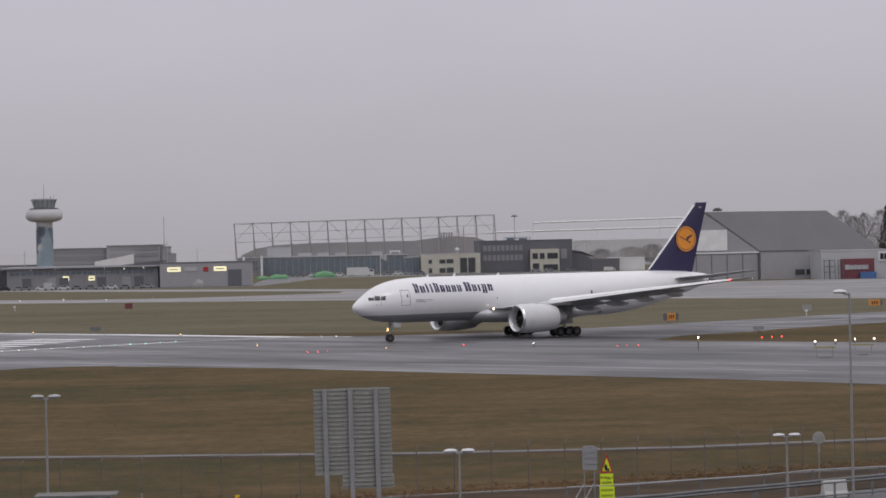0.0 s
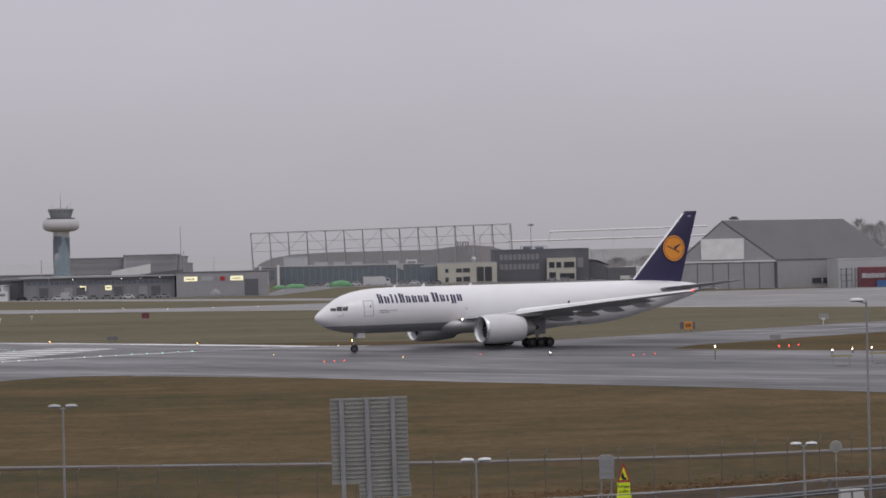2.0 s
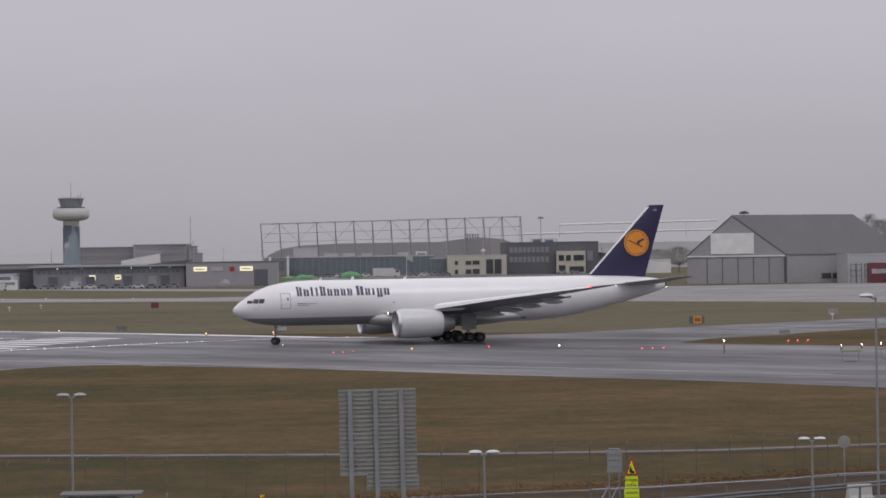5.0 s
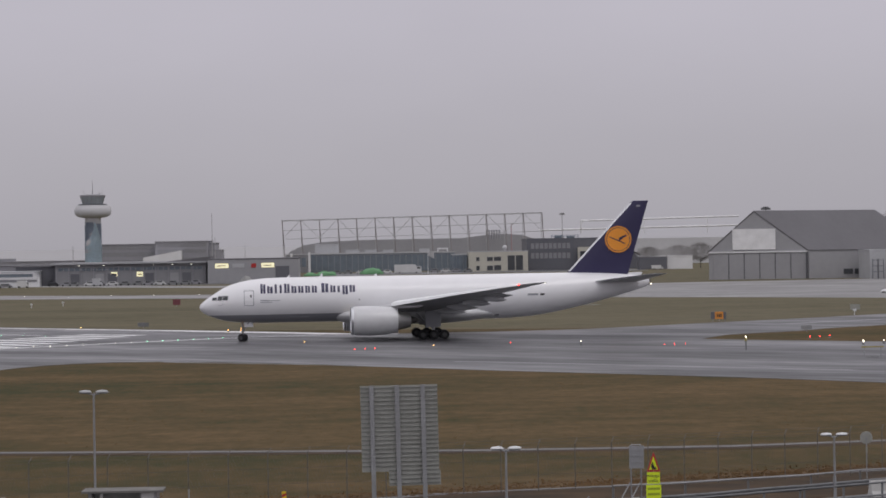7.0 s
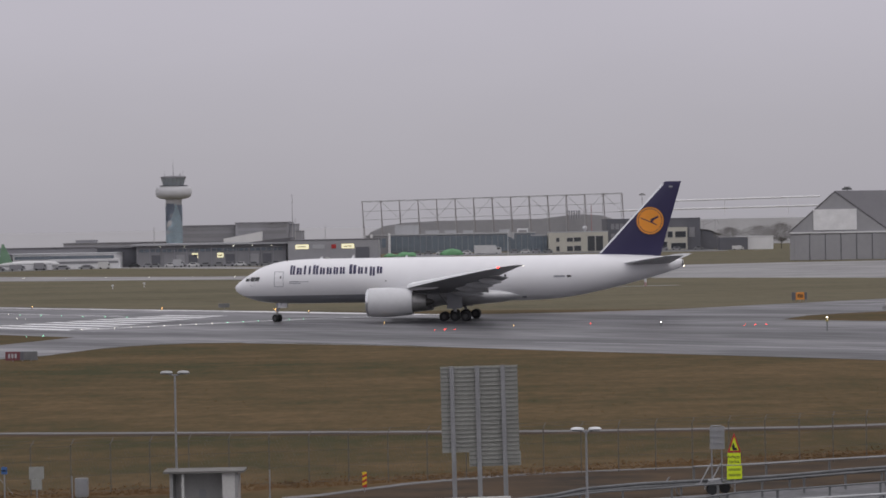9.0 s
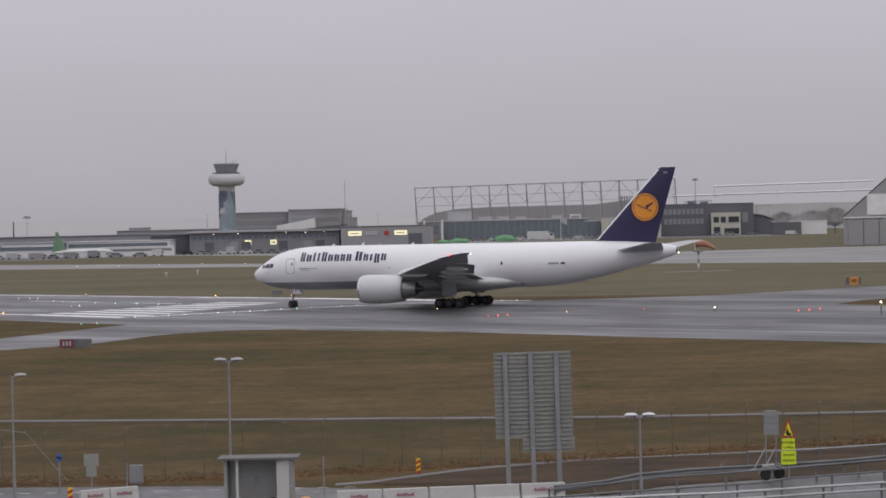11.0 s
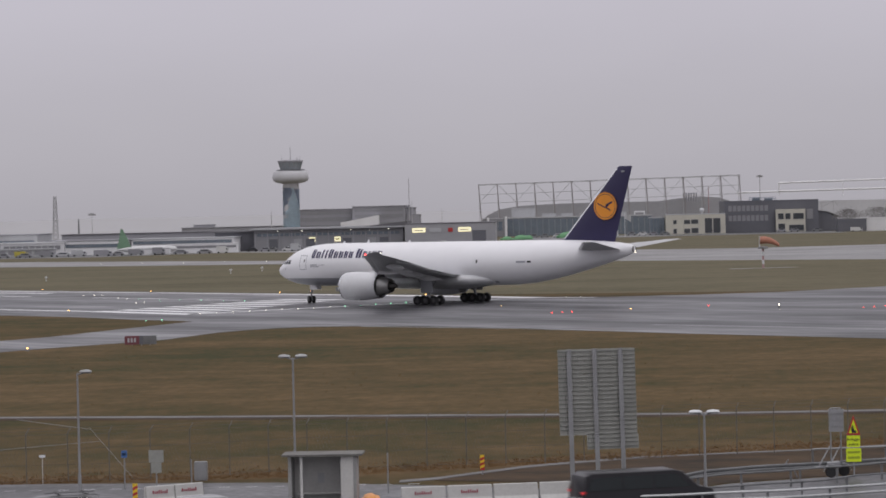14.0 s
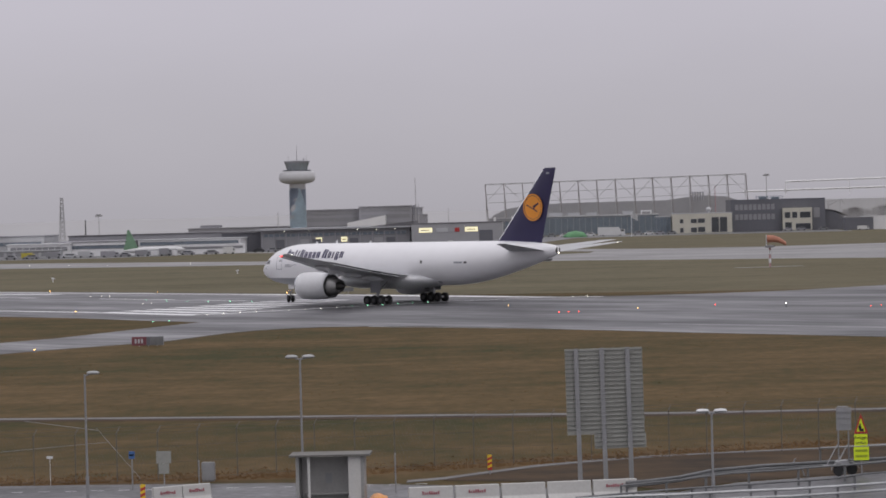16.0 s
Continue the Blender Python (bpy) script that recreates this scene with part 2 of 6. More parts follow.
def tube(bm, a, b, r0, r1=None, seg=8, cap=True):
    a, b = Vector(a), Vector(b)
    r1 = r0 if r1 is None else r1
    q = (b - a).to_track_quat("Z", "Y")
    rings = []
    for p, r in ((a, r0), (b, r1)):
        rings.append([bm.verts.new(p + q @ Vector((r * math.cos(2 * math.pi * i / seg), r * math.sin(2 * math.pi * i / seg), 0))) for i in range(seg)])
    for i in range(seg):
        j = (i + 1) % seg
        bm.faces.new((rings[0][i], rings[0][j], rings[1][j], rings[1][i]))
    if cap:
        bm.faces.new(rings[0][::-1])
        bm.faces.new(rings[1])
    return bm


def beam(bm, a, b, w):
    return tube(bm, a, b, w * 0.7, seg=4)


def loft(bm, rings, cap=True):
    """Rings of equal counts of points, joined one to the next."""
    vs = [[bm.verts.new(p) for p in ring] for ring in rings]
    n = len(rings[0])
    for a, b in zip(vs, vs[1:]):
        for i in range(n):
            j = (i + 1) % n
            bm.faces.new((a[i], a[j], b[j], b[i]))
    if cap:
        bm.faces.new(vs[0][::-1])
        bm.faces.new(vs[-1])
    return bm


def lathe(bm, profile, seg=24, axis="z", at=(0, 0, 0), hollow=False):
    """Turns (radius, along) pairs round an axis; a hollow one closes on itself and keeps both ends open."""
    rings = []
    for r, h in profile:
        ring = []
        for i in range(seg):
            c, s = r * math.cos(2 * math.pi * i / seg), r * math.sin(2 * math.pi * i / seg)
            p = (c, s, h) if axis == "z" else ((h, c, s) if axis == "x" else (s, h, c))
            ring.append(Vector(p) + Vector(at))
        rings.append(ring)
    if hollow:
        loft(bm, rings + rings[:1], cap=False)
        bmesh.ops.remove_doubles(bm, verts=bm.verts, dist=0.0005)
        return bm
    return loft(bm, rings)


def sheet(bm, pts, z, d=0.0):
    top = [bm.verts.new((x, y, z)) for x, y in pts]
    faces = [bm.faces.new(top)]
    if d:
        low = [bm.verts.new((x, y, z - d)) for x, y in pts]
        n = len(pts)
        for i in range(n):
            bm.faces.new((top[i], low[i], low[(i + 1) % n], top[(i + 1) % n]))
    bm.normal_update()
    bmesh.ops.triangulate(bm, faces=faces)
    return bm


def finish(name, bm, mat, smooth=False):
    bmesh.ops.recalc_face_normals(bm, faces=bm.faces)
    me = bpy.data.meshes.new(name)
    bm.to_mesh(me)
    bm.free()
    for m in (mat if isinstance(mat, (list, tuple)) else [mat]):
        me.materials.append(m)
    if smooth:
        me.polygons.foreach_set("use_smooth", [True] * len(me.polygons))
        me.set_sharp_from_angle(angle=radians(40))
    return me


def part(name, bm, mat, parent, label="", smooth=False):
    ob = new(name, finish(name, bm, mat, smooth))
    ob.parent = parent
    if label:
        ob["label"] = label
    return ob


def solid(name, bm, mat, label, category, group="", kind="", smooth=False, m=None):
    """A thing of one mesh."""
    ob = new(name, finish(name, bm, mat, smooth))
    if m is not None:
        ob.matrix_basis = m
    return tagged(ob, label, category, group, kind)


def root(name, label, category, group="", kind="", m=None):
    ob = new(name)
    ob.empty_display_size = 0.3
    if m is not None:
        ob.matrix_basis = m
    return tagged(ob, label, category, group, kind)


def B():
    return bmesh.new()


# ---------------------------------------------------------------- ground and pavements
bm = B()
xs = [-4600, -900, -400, -200, -100, -50, 0, 50, 100, 200, 400, 900, 4600]
ys = [-400, 0, 60, 120, 170, 230, 300, 400, 520, 700, 1000, 1600, 4800]
grid = [[bm.verts.new((x, y, 0)) for x in xs] for y in ys]
for j in range(len(ys) - 1):
    for i in range(len(xs) - 1):
        bm.faces.new((grid[j][i], grid[j][i + 1], grid[j + 1][i + 1], grid[j + 1][i]))
solid("ground", bm, M_GRASS, "dry brown and olive winter airfield grass", "ground", kind="structure")

solid("far_grass", sheet(B(), [(-900, 470), (-60, 455), (30, 425), (900, 425), (2500, 4700), (-2500, 4700)], 0.012), M_GRASS_FAR, "dull green far grass with mist paled into its colour", "ground", kind="structure")
RUNWAY = [(-720, 1042), (-300, 612), (-79, 389.5), (-64.6, 374.4), (-54.9, 361), (-45.9, 350.5), (-52.9, 327), (-57, 312.5), (-61.6, 304), (-85, 240), (-120, 140), (-95, 140), (-56.5, 277.5), (-52.2, 285), (-45.7, 294), (-42.5, 299),
          (-38.5, 315), (-35.9, 320.2), (-32.9, 323.6), (-28.5, 325.8), (-23.4, 325), (-16.8, 321.3), (-10.2, 315.4), (-3.8, 309.3), (2, 301.2), (12.8, 288.5), (26, 274.7), (37.9, 261.6), (49.8, 246), (110, 185), (260, 30), (310, 80), (120, 296), (69.7, 343.8),
          (57.1, 355.6), (50.2, 362.5), (44.2, 369.5), (49.3, 383.5), (54.6, 389), (61.2, 394.5), (66, 403.1), (73.8, 411.5), (86.1, 424), (260, 590), (240, 625), (98.4, 485), (84.3, 470.5), (72.5, 458), (62.1, 448), (52, 438.6), (42.1, 428.5), (32.9, 420), (20.2, 414.8), (7.8, 413.3),
          (-0.9, 417), (-13.9, 432.7), (-32.6, 453.7), (-52, 473), (-76.1, 499.5), (-107, 531), (-640, 1062)]
solid("runway", sheet(B(), RUNWAY, 0.03, 0.05), M_ASPHALT, "wet dark grey asphalt runway end and taxiways", "runway", kind="structure")
FAR_TAXI = [(-900, 1330), (-300, 890), (-160.3, 795), (-134.8, 782), (-108.6, 766), (-84, 755), (-52.9, 736), (-22.9, 719.5), (-8.4, 710), (5.7, 701), (26.6, 681), (45.8, 667), (81.7, 635), (120, 591), (300, 490), (520, 600), (300, 800), (160, 880), (97.4, 868), (58.8, 853),
            (33, 862), (14.3, 884), (-29.9, 943.5), (-70.8, 991), (-117.7, 1058), (-300, 1330), (-308, 1270), (-111.4, 1003), (-67.3, 943), (-28.5, 896), (8, 846), (6.6, 815.6), (-17.4, 798), (-40.4, 787), (-64.6, 793), (-88.4, 812), (-119, 841), (-149, 869), (-180, 893), (-300, 985), (-900, 1420)]
solid("far_taxiway", sheet(B(), FAR_TAXI, 0.03, 0.05), M_APRON, "pale wet taxiway and apron across the field", "taxiway", kind="structure")
solid("parking_apron", sheet(B(), [(-330, 1000), (-160, 968), (-120, 1009), (-20, 1006), (4, 1236), (60, 1250), (126, 1240), (126, 1330), (-20, 1330), (-24, 1066), (-330, 1066)], 0.022), M_ROAD, "dark wet asphalt parking before the hangars", "parking", kind="structure")

# runway markings
def strip(bm, p, q, w, z=0.036):
    p, q = Vector(p), Vector(q)
    d = (q - p).normalized()
    n = Vector((-d.y, d.x)) * w / 2
    sheet(bm, [p + n, p - n, q - n, q + n], z)
    return bm


marks = root("runway_markings", "worn white painted threshold bars and edge lines on wet asphalt", "road marking", kind="structure")
for k in range(9):
    part("threshold_bar", strip(B(), (-65.6 + 2.75 * k, 396.2 + 4.75 * k), (-49.1 + 1.95 * k, 375.9 + 6.25 * k), 2.6), M_LINE, marks)
part("edge_line", strip(B(), (-66.4, 396.8), (-381, 718), 1.5), M_LINE, marks)
part("threshold_line", strip(B(), (-50, 376.2), (-19.5, 406.2), 1.3), M_LINE, marks)
part("threshold_line", strip(B(), (-19.5, 406.2), (-6, 413.4), 0.7), M_LINE, marks)
for a, b, w in (((-600, 1014), (-104.6, 522.5), 1.4), ((-104.6, 522.5), (-75, 492.5), 1.6), ((-75, 492.5), (-50, 467), 1.7), ((-50, 467), (-31, 447.6), 2.4), ((-31, 447.6), (-14, 428.6), 3.4), ((-14, 428.6), (-3, 415.8), 3.2), ((-3, 415.8), (5, 412.2), 1.6)):
    part("far_edge_line", strip(B(), a, b, w), M_LINE, marks)
for a, b, w in (((-116, 523), (-90.6, 499.2), 2.4), ((-108, 497.5), (-91.1, 481.1), 1.2), ((-77.7, 466.2), (-63, 450.6), 0.9), ((-57.1, 441), (-49.5, 434.5), 1.2)):
    part("runway_dash", strip(B(), a, b, w), M_LINE, marks)
for a, b, w in (((-48.9, 373.5), (-44.8, 367.9), 0.5), ((-23, 323.8), (-6, 310), 0.9), ((-6, 310), (10, 292.6), 0.5), ((10, 312), (48, 275), 1.2), ((-68, 297.2), (-58.2, 301.1), 1.6), ((64, 428), (88, 449), 2.2)):
    part("faded_line", strip(B(), a, b, w, 0.038), M_LINE_DULL, marks)
PERIM = [(-120, 205), (-60, 190), (-26, 183.2), (7, 177.2), (14, 177), (23, 176.9), (36, 180), (80, 200)]
bm = B()
sheet(bm, [(x, y + 0.7) for x, y in PERIM] + [(x, y - 0.75) for x, y in PERIM[::-1]], 0.03, 0.05)
solid("perimeter_road", bm, M_PATH, "narrow grey gravel perimeter road in the grass", "road", kind="structure")
# flat dark strip that follows the near side of the perimeter road
bm = B()
sheet(bm, [(x, y - 0.95) for x, y in PERIM] + [(x, y - 2.6) for x, y in PERIM[::-1]], 0.014)
solid("ditch", bm, M_SOIL, "narrow dark strip beside the perimeter road", "ditch", kind="structure")
ROADBACK = [(-140, 142), (-40, 139), (-24, 137.8), (-14, 136.6), (-8, 134.4), (-2, 132), (2.4, 128.5), (4.8, 128.2), (7.6, 131.9), (11.7, 133.9), (16.6, 136.2), (22.1, 139.8), (29.3, 144.8), (46, 156), (120, 196)]
solid("road", sheet(B(), ROADBACK + [(160, 150), (40, 118), (14, 108), (0, 104), (-40, 104), (-140, 108)], 0.03, 0.05), M_ROAD, "wet grey two-lane road beside the airfield", "road", kind="structure")
FOOT = [(-8.0, 136.1), (-6.3, 137.2), (-4.2, 139.9), (-2.0, 142.6), (0.1, 144.3), (3.4, 146.5), (7.3, 147.9), (10.2, 148.7), (13.1, 149.4), (20.6, 152.8), (27.2, 155.8), (33, 158)]
bm = B()
sheet(bm, [(x, y + (0.55 if x < 4 else 0.35)) for x, y in FOOT] + [(x, y - (0.55 if x < 4 else 0.35)) for x, y in FOOT[::-1]], 0.034, 0.05)
solid("footpath", bm, M_PATH, "pale gravel footpath rising beside the fence", "path", kind="structure")
bm = B()
sheet(bm, [(x, y - 0.7) for x, y in FOOT[1:]] + [(29.3, 145.4), (22.1, 140.4), (16.6, 136.8), (11.7, 134.5), (7.6, 132.5), (4.8, 128.8), (2.4, 131.5), (-2, 134.8), (-6, 136)], 0.020)
solid("bank", bm, M_SOIL, "bare dark gravel bank beside the road", "ground", kind="structure")
bm = B()
for k in range(26):
    x = -40 + k * 1.3
    sheet(bm, [(x, 134.6), (x + 0.55, 134.6), (x + 0.55, 134.72), (x, 134.72)], 0.036)
solid("road_marking", bm, M_LINE, "short white dashes painted on the road", "road marking", kind="structure")

# ---------------------------------------------------------------- the cargo aircraft
# built along x: nose forward, port side at +y, origin on the ground between the main wheels
MAIN = 31.78
plane = root("cargo_jet", "white twin-engine wide-body cargo jet with navy tail, turning on wet taxiway", "airplane")


def fx(s):
    return MAIN - s


HULL = [(0.0, 4.78, 0.05, 0.05), (0.12, 4.78, 0.36, 0.36), (0.4, 4.78, 0.68, 0.66), (0.9, 4.83, 1.05, 1.02), (1.6, 4.92, 1.45, 1.40), (2.4, 5.04, 1.83, 1.82), (3.2, 5.17, 2.14, 2.18),
        (4.2, 5.30, 2.44, 2.50), (5.5, 5.43, 2.72, 2.76), (7.0, 5.53, 2.93, 2.95), (9.0, 5.61, 3.06, 3.06), (11.5, 5.65, 3.10, 3.10), (15, 5.65, 3.10, 3.10), (20, 5.65, 3.10, 3.10), (25, 5.65, 3.10, 3.10),
        (30, 5.65, 3.10, 3.10), (35, 5.65, 3.10, 3.10), (40, 5.65, 3.10, 3.10), (43, 5.68, 3.06, 3.07), (46, 5.80, 2.96, 2.96), (49, 6.02, 2.72, 2.74), (52, 6.32, 2.36, 2.42), (55, 6.64, 1.92, 2.02),
        (58, 6.95, 1.42, 1.55), (60.5, 7.20, 0.92, 1.08), (62.0, 7.34, 0.50, 0.72), (62.69, 7.37, 0.16, 0.42)]


def hull_at(s):
    for a, b in zip(HULL, HULL[1:]):
        if a[0] <= s <= b[0]:
            k = (s - a[0]) / (b[0] - a[0])
            return [a[i] + (b[i] - a[i]) * k for i in (1, 2, 3)]
    return HULL[-1][1:]


def on_hull(s, z, out=0.02):
    """The point on the port side of the hull at that height."""
    zc, w, h = hull_at(s)
    k = max(-1, min(1, (z - zc) / h))
    y = w * math.sqrt(max(0, 1 - k * k))
    n = Vector((0, y / (w * w), (z - zc) / (h * h))).normalized()
    return Vector((fx(s), y, z)) + n * out


NSEG = 64
bm = B()
fine = []
for a, b in zip(HULL, HULL[1:]):
    n = 3 if b[0] - a[0] > 2.5 else 2
    for i in range(n):
        k = i / n
        fine.append(a[0] + (b[0] - a[0]) * k)
fine.append(HULL[-1][0])
rings = []
for s in fine:
    zc, w, h = hull_at(s)
    rings.append([(fx(s), w * math.cos(2 * math.pi * i / NSEG), zc + h * math.sin(2 * math.pi * i / NSEG)) for i in range(NSEG)])
loft(bm, rings)
bmesh.ops.bisect_plane(bm, geom=bm.verts[:] + bm.edges[:] + bm.faces[:], plane_co=(0, 0, 3.80), plane_no=(0.004, 0, 1))
for f in bm.faces:
    c = f.calc_center_median()
    if c.z + 0.004 * c.x < 3.80 and c.x > fx(35):
        f.material_index = 1
fus = part("fuselage", bm, [M_WHITE, M_BELLY], plane, "gloss white fuselage with light grey belly", smooth=True)
bm = B()
loft(bm, [[(fx(s), w * math.cos(2 * math.pi * i / 28), zc + h * math.sin(2 * math.pi * i / 28)) for i in range(28)] for s, zc, w, h in
          ((18.2, 3.5, 1.6, 0.7), (20, 3.42, 2.9, 1.05), (23, 3.4, 3.45, 1.3), (28, 3.4, 3.55, 1.38), (34, 3.4, 3.5, 1.35), (37.5, 3.45, 3.1, 1.1), (40.5, 3.5, 2.0, 0.75), (42, 3.5, 1.0, 0.5))])
part("belly_fairing", bm, M_NACELLE, plane, "pale wing-to-body fairing", smooth=True)


def hull_patch(s0, s1, z0, z1, out=0.025, n=3, slant=0.0):
    """A thin raised patch that follows the port side of the hull."""
    bm = B()
    rows = []
    for i in range(n + 1):
        z = z0 + (z1 - z0) * i / n
        d = slant * (z - z0)
        rows.append([bm.verts.new(on_hull(s - d, z, o)) for s, o in ((s0, out), (s1, out), (s1, 0.0), (s0, 0.0))])
    for a, b in zip(rows, rows[1:]):
        for i in range(4):
            bm.faces.new((a[i], a[(i + 1) % 4], b[(i + 1) % 4], b[i]))
    bm.faces.new(rows[0])
    bm.faces.new(rows[-1][::-1])
    return bm


# the airline's name as plain dark bars
cursor = 8.35
for k, (w, hi, lo) in enumerate(((0.72, 1.28, 0), (0.78, 0.95, 0), (0.48, 1.28, 0), (0.46, 1.2, 0), (0.78, 1.28, 0), (0.74, 0.95, 0), (0.76, 0.95, 0), (0.70, 0.95, 0), (0.74, 0.95, 0),
                                 (-0.38, 0, 0), (1.02, 1.28, 0), (0.74, 0.95, 0), (0.52, 0.95, 0), (0.78, 0.95, 0.3), (0.80, 0.95, 0))):
    if w < 0:
        cursor -= w
        continue
    strokes = ((0.0, 0.41), (0.53, 0.94)) if w > 0.6 else ((0.08, 0.70),)
    for a, b in strokes:
        part("name_bar", hull_patch(cursor + a * w, cursor + b * w, 6.62 - lo, 6.62 + hi * (0.94 if a else 1.0)), M_NAVY, plane)
    cursor += w + 0.20
for s0, s1, z0, z1 in ((8.3, 9.6, 5.58, 5.72), (9.75, 11.0, 5.60, 5.68), (8.3, 9.9, 5.36, 5.46), (45.1, 46.6, 5.72, 5.98), (47.0, 47.5, 5.72, 5.98)):
    part("small_marking_bar", hull_patch(s0, s1, z0, z1, n=1), M_SEAM, plane)
for s0, s1, z0, z1 in ((46.9, 47.5, 5.72, 5.98),):
    part("flag_bar", hull_patch(s0, s1, z0, z1, 0.03, 1), M_BLACK, plane)
# crew door: outline and its window
door = part("crew_door", hull_patch(6.15, 7.35, 5.05, 6.98, 0.02), M_WHITE, plane, "white crew door with grey outline")
for s0, s1, z0, z1 in ((6.07, 6.15, 4.98, 7.05), (7.35, 7.43, 4.98, 7.05), (6.15, 7.35, 4.97, 5.04), (6.15, 7.35, 6.99, 7.06)):
    part("seam", hull_patch(s0, s1, z0, z1, 0.026), M_SEAM, door)
part("pane", hull_patch(6.95, 7.12, 6.1, 6.45, 0.035, 1), M_BLACK, door)
part("cargo_window", hull_patch(38.3, 38.55, 5.75, 6.2, 0.03, 1), M_BLACK, plane)
part("cargo_window", hull_patch(21.8, 21.92, 5.5, 5.66, 0.03, 1), M_BLACK, plane)
for s0, s1, z0, z1 in ((40.6, 41.2, 2.95, 3.2), (12.4, 15.0, 3.3, 3.36)):
    part("panel_seam", hull_patch(s0, s1, z0, z1, 0.02, 1), M_SEAM, plane)
# cockpit windows, each a dark pane of its own
for side in (1, -1):
    for s0, s1, z0, z1 in ((1.72, 2.36, 5.74, 6.14), (2.43, 3.08, 5.74, 6.32), (3.15, 3.82, 5.76, 6.34)):
        bm = hull_patch(s0, s1, z0, z1, 0.02, 2, -0.25)
        if side < 0:
            bmesh.ops.scale(bm, vec=(1, -1, 1), verts=bm.verts)
        part("cockpit_window", bm, M_COCKPIT, plane)
bm = B()
lathe(bm, [(0.38, 0), (0.40, 0.01), (0.40, 0.03), (0.36, 0.03), (0.36, 0)], 24, "y", (0, 0, 0), True)
bmesh.ops.rotate(bm, verts=bm.verts, matrix=Euler((radians(25), 0, radians(-30))).to_matrix())
bmesh.ops.translate(bm, verts=bm.verts, vec=on_hull(2.9, 5.35, -0.02))
part("nose_badge", bm, M_SEAM, plane, smooth=True)


def foil(le, te, z, thick, axis="y", at=0.0, n=7):
    """A closed aerofoil ring at one span station, from leading to trailing edge."""
    pts = []
    for i in range(n):
        k = i / (n - 1)
        pts.append((k, thick * 2.6 * (math.sqrt(k) * 0.55 - 0.20 * k - 0.35 * k * k * 1.0) * 0.62 + thick * 0.02 * (1 - k)))
    up = [(k, h) for k, h in pts]
    dn = [(k, -h * 0.75) for k, h in pts[::-1][1:-1]]
    out = []
    for k, h in up + dn:
        s = le + (te - le) * k
        out.append((fx(s), at, z + h) if axis == "y" else (fx(s), h * 0.8, at))
    return out


WINGS = [(2.6, 20.6, 35.4, 4.05, 1.55), (4.5, 22.2, 35.4, 4.2, 1.35), (9.6, 26.0, 35.9, 4.98, 1.0), (11.5, 27.3, 36.4, 5.22, 0.9), (20, 33.3, 39.6, 6.35, 0.55), (29.0, 39.5, 42.7, 7.42, 0.3), (30.6, 40.8, 43.3, 7.6, 0.22), (31.6, 42.2, 43.9, 7.78, 0.12), (32.4, 43.5, 44.3, 7.9, 0.05)]
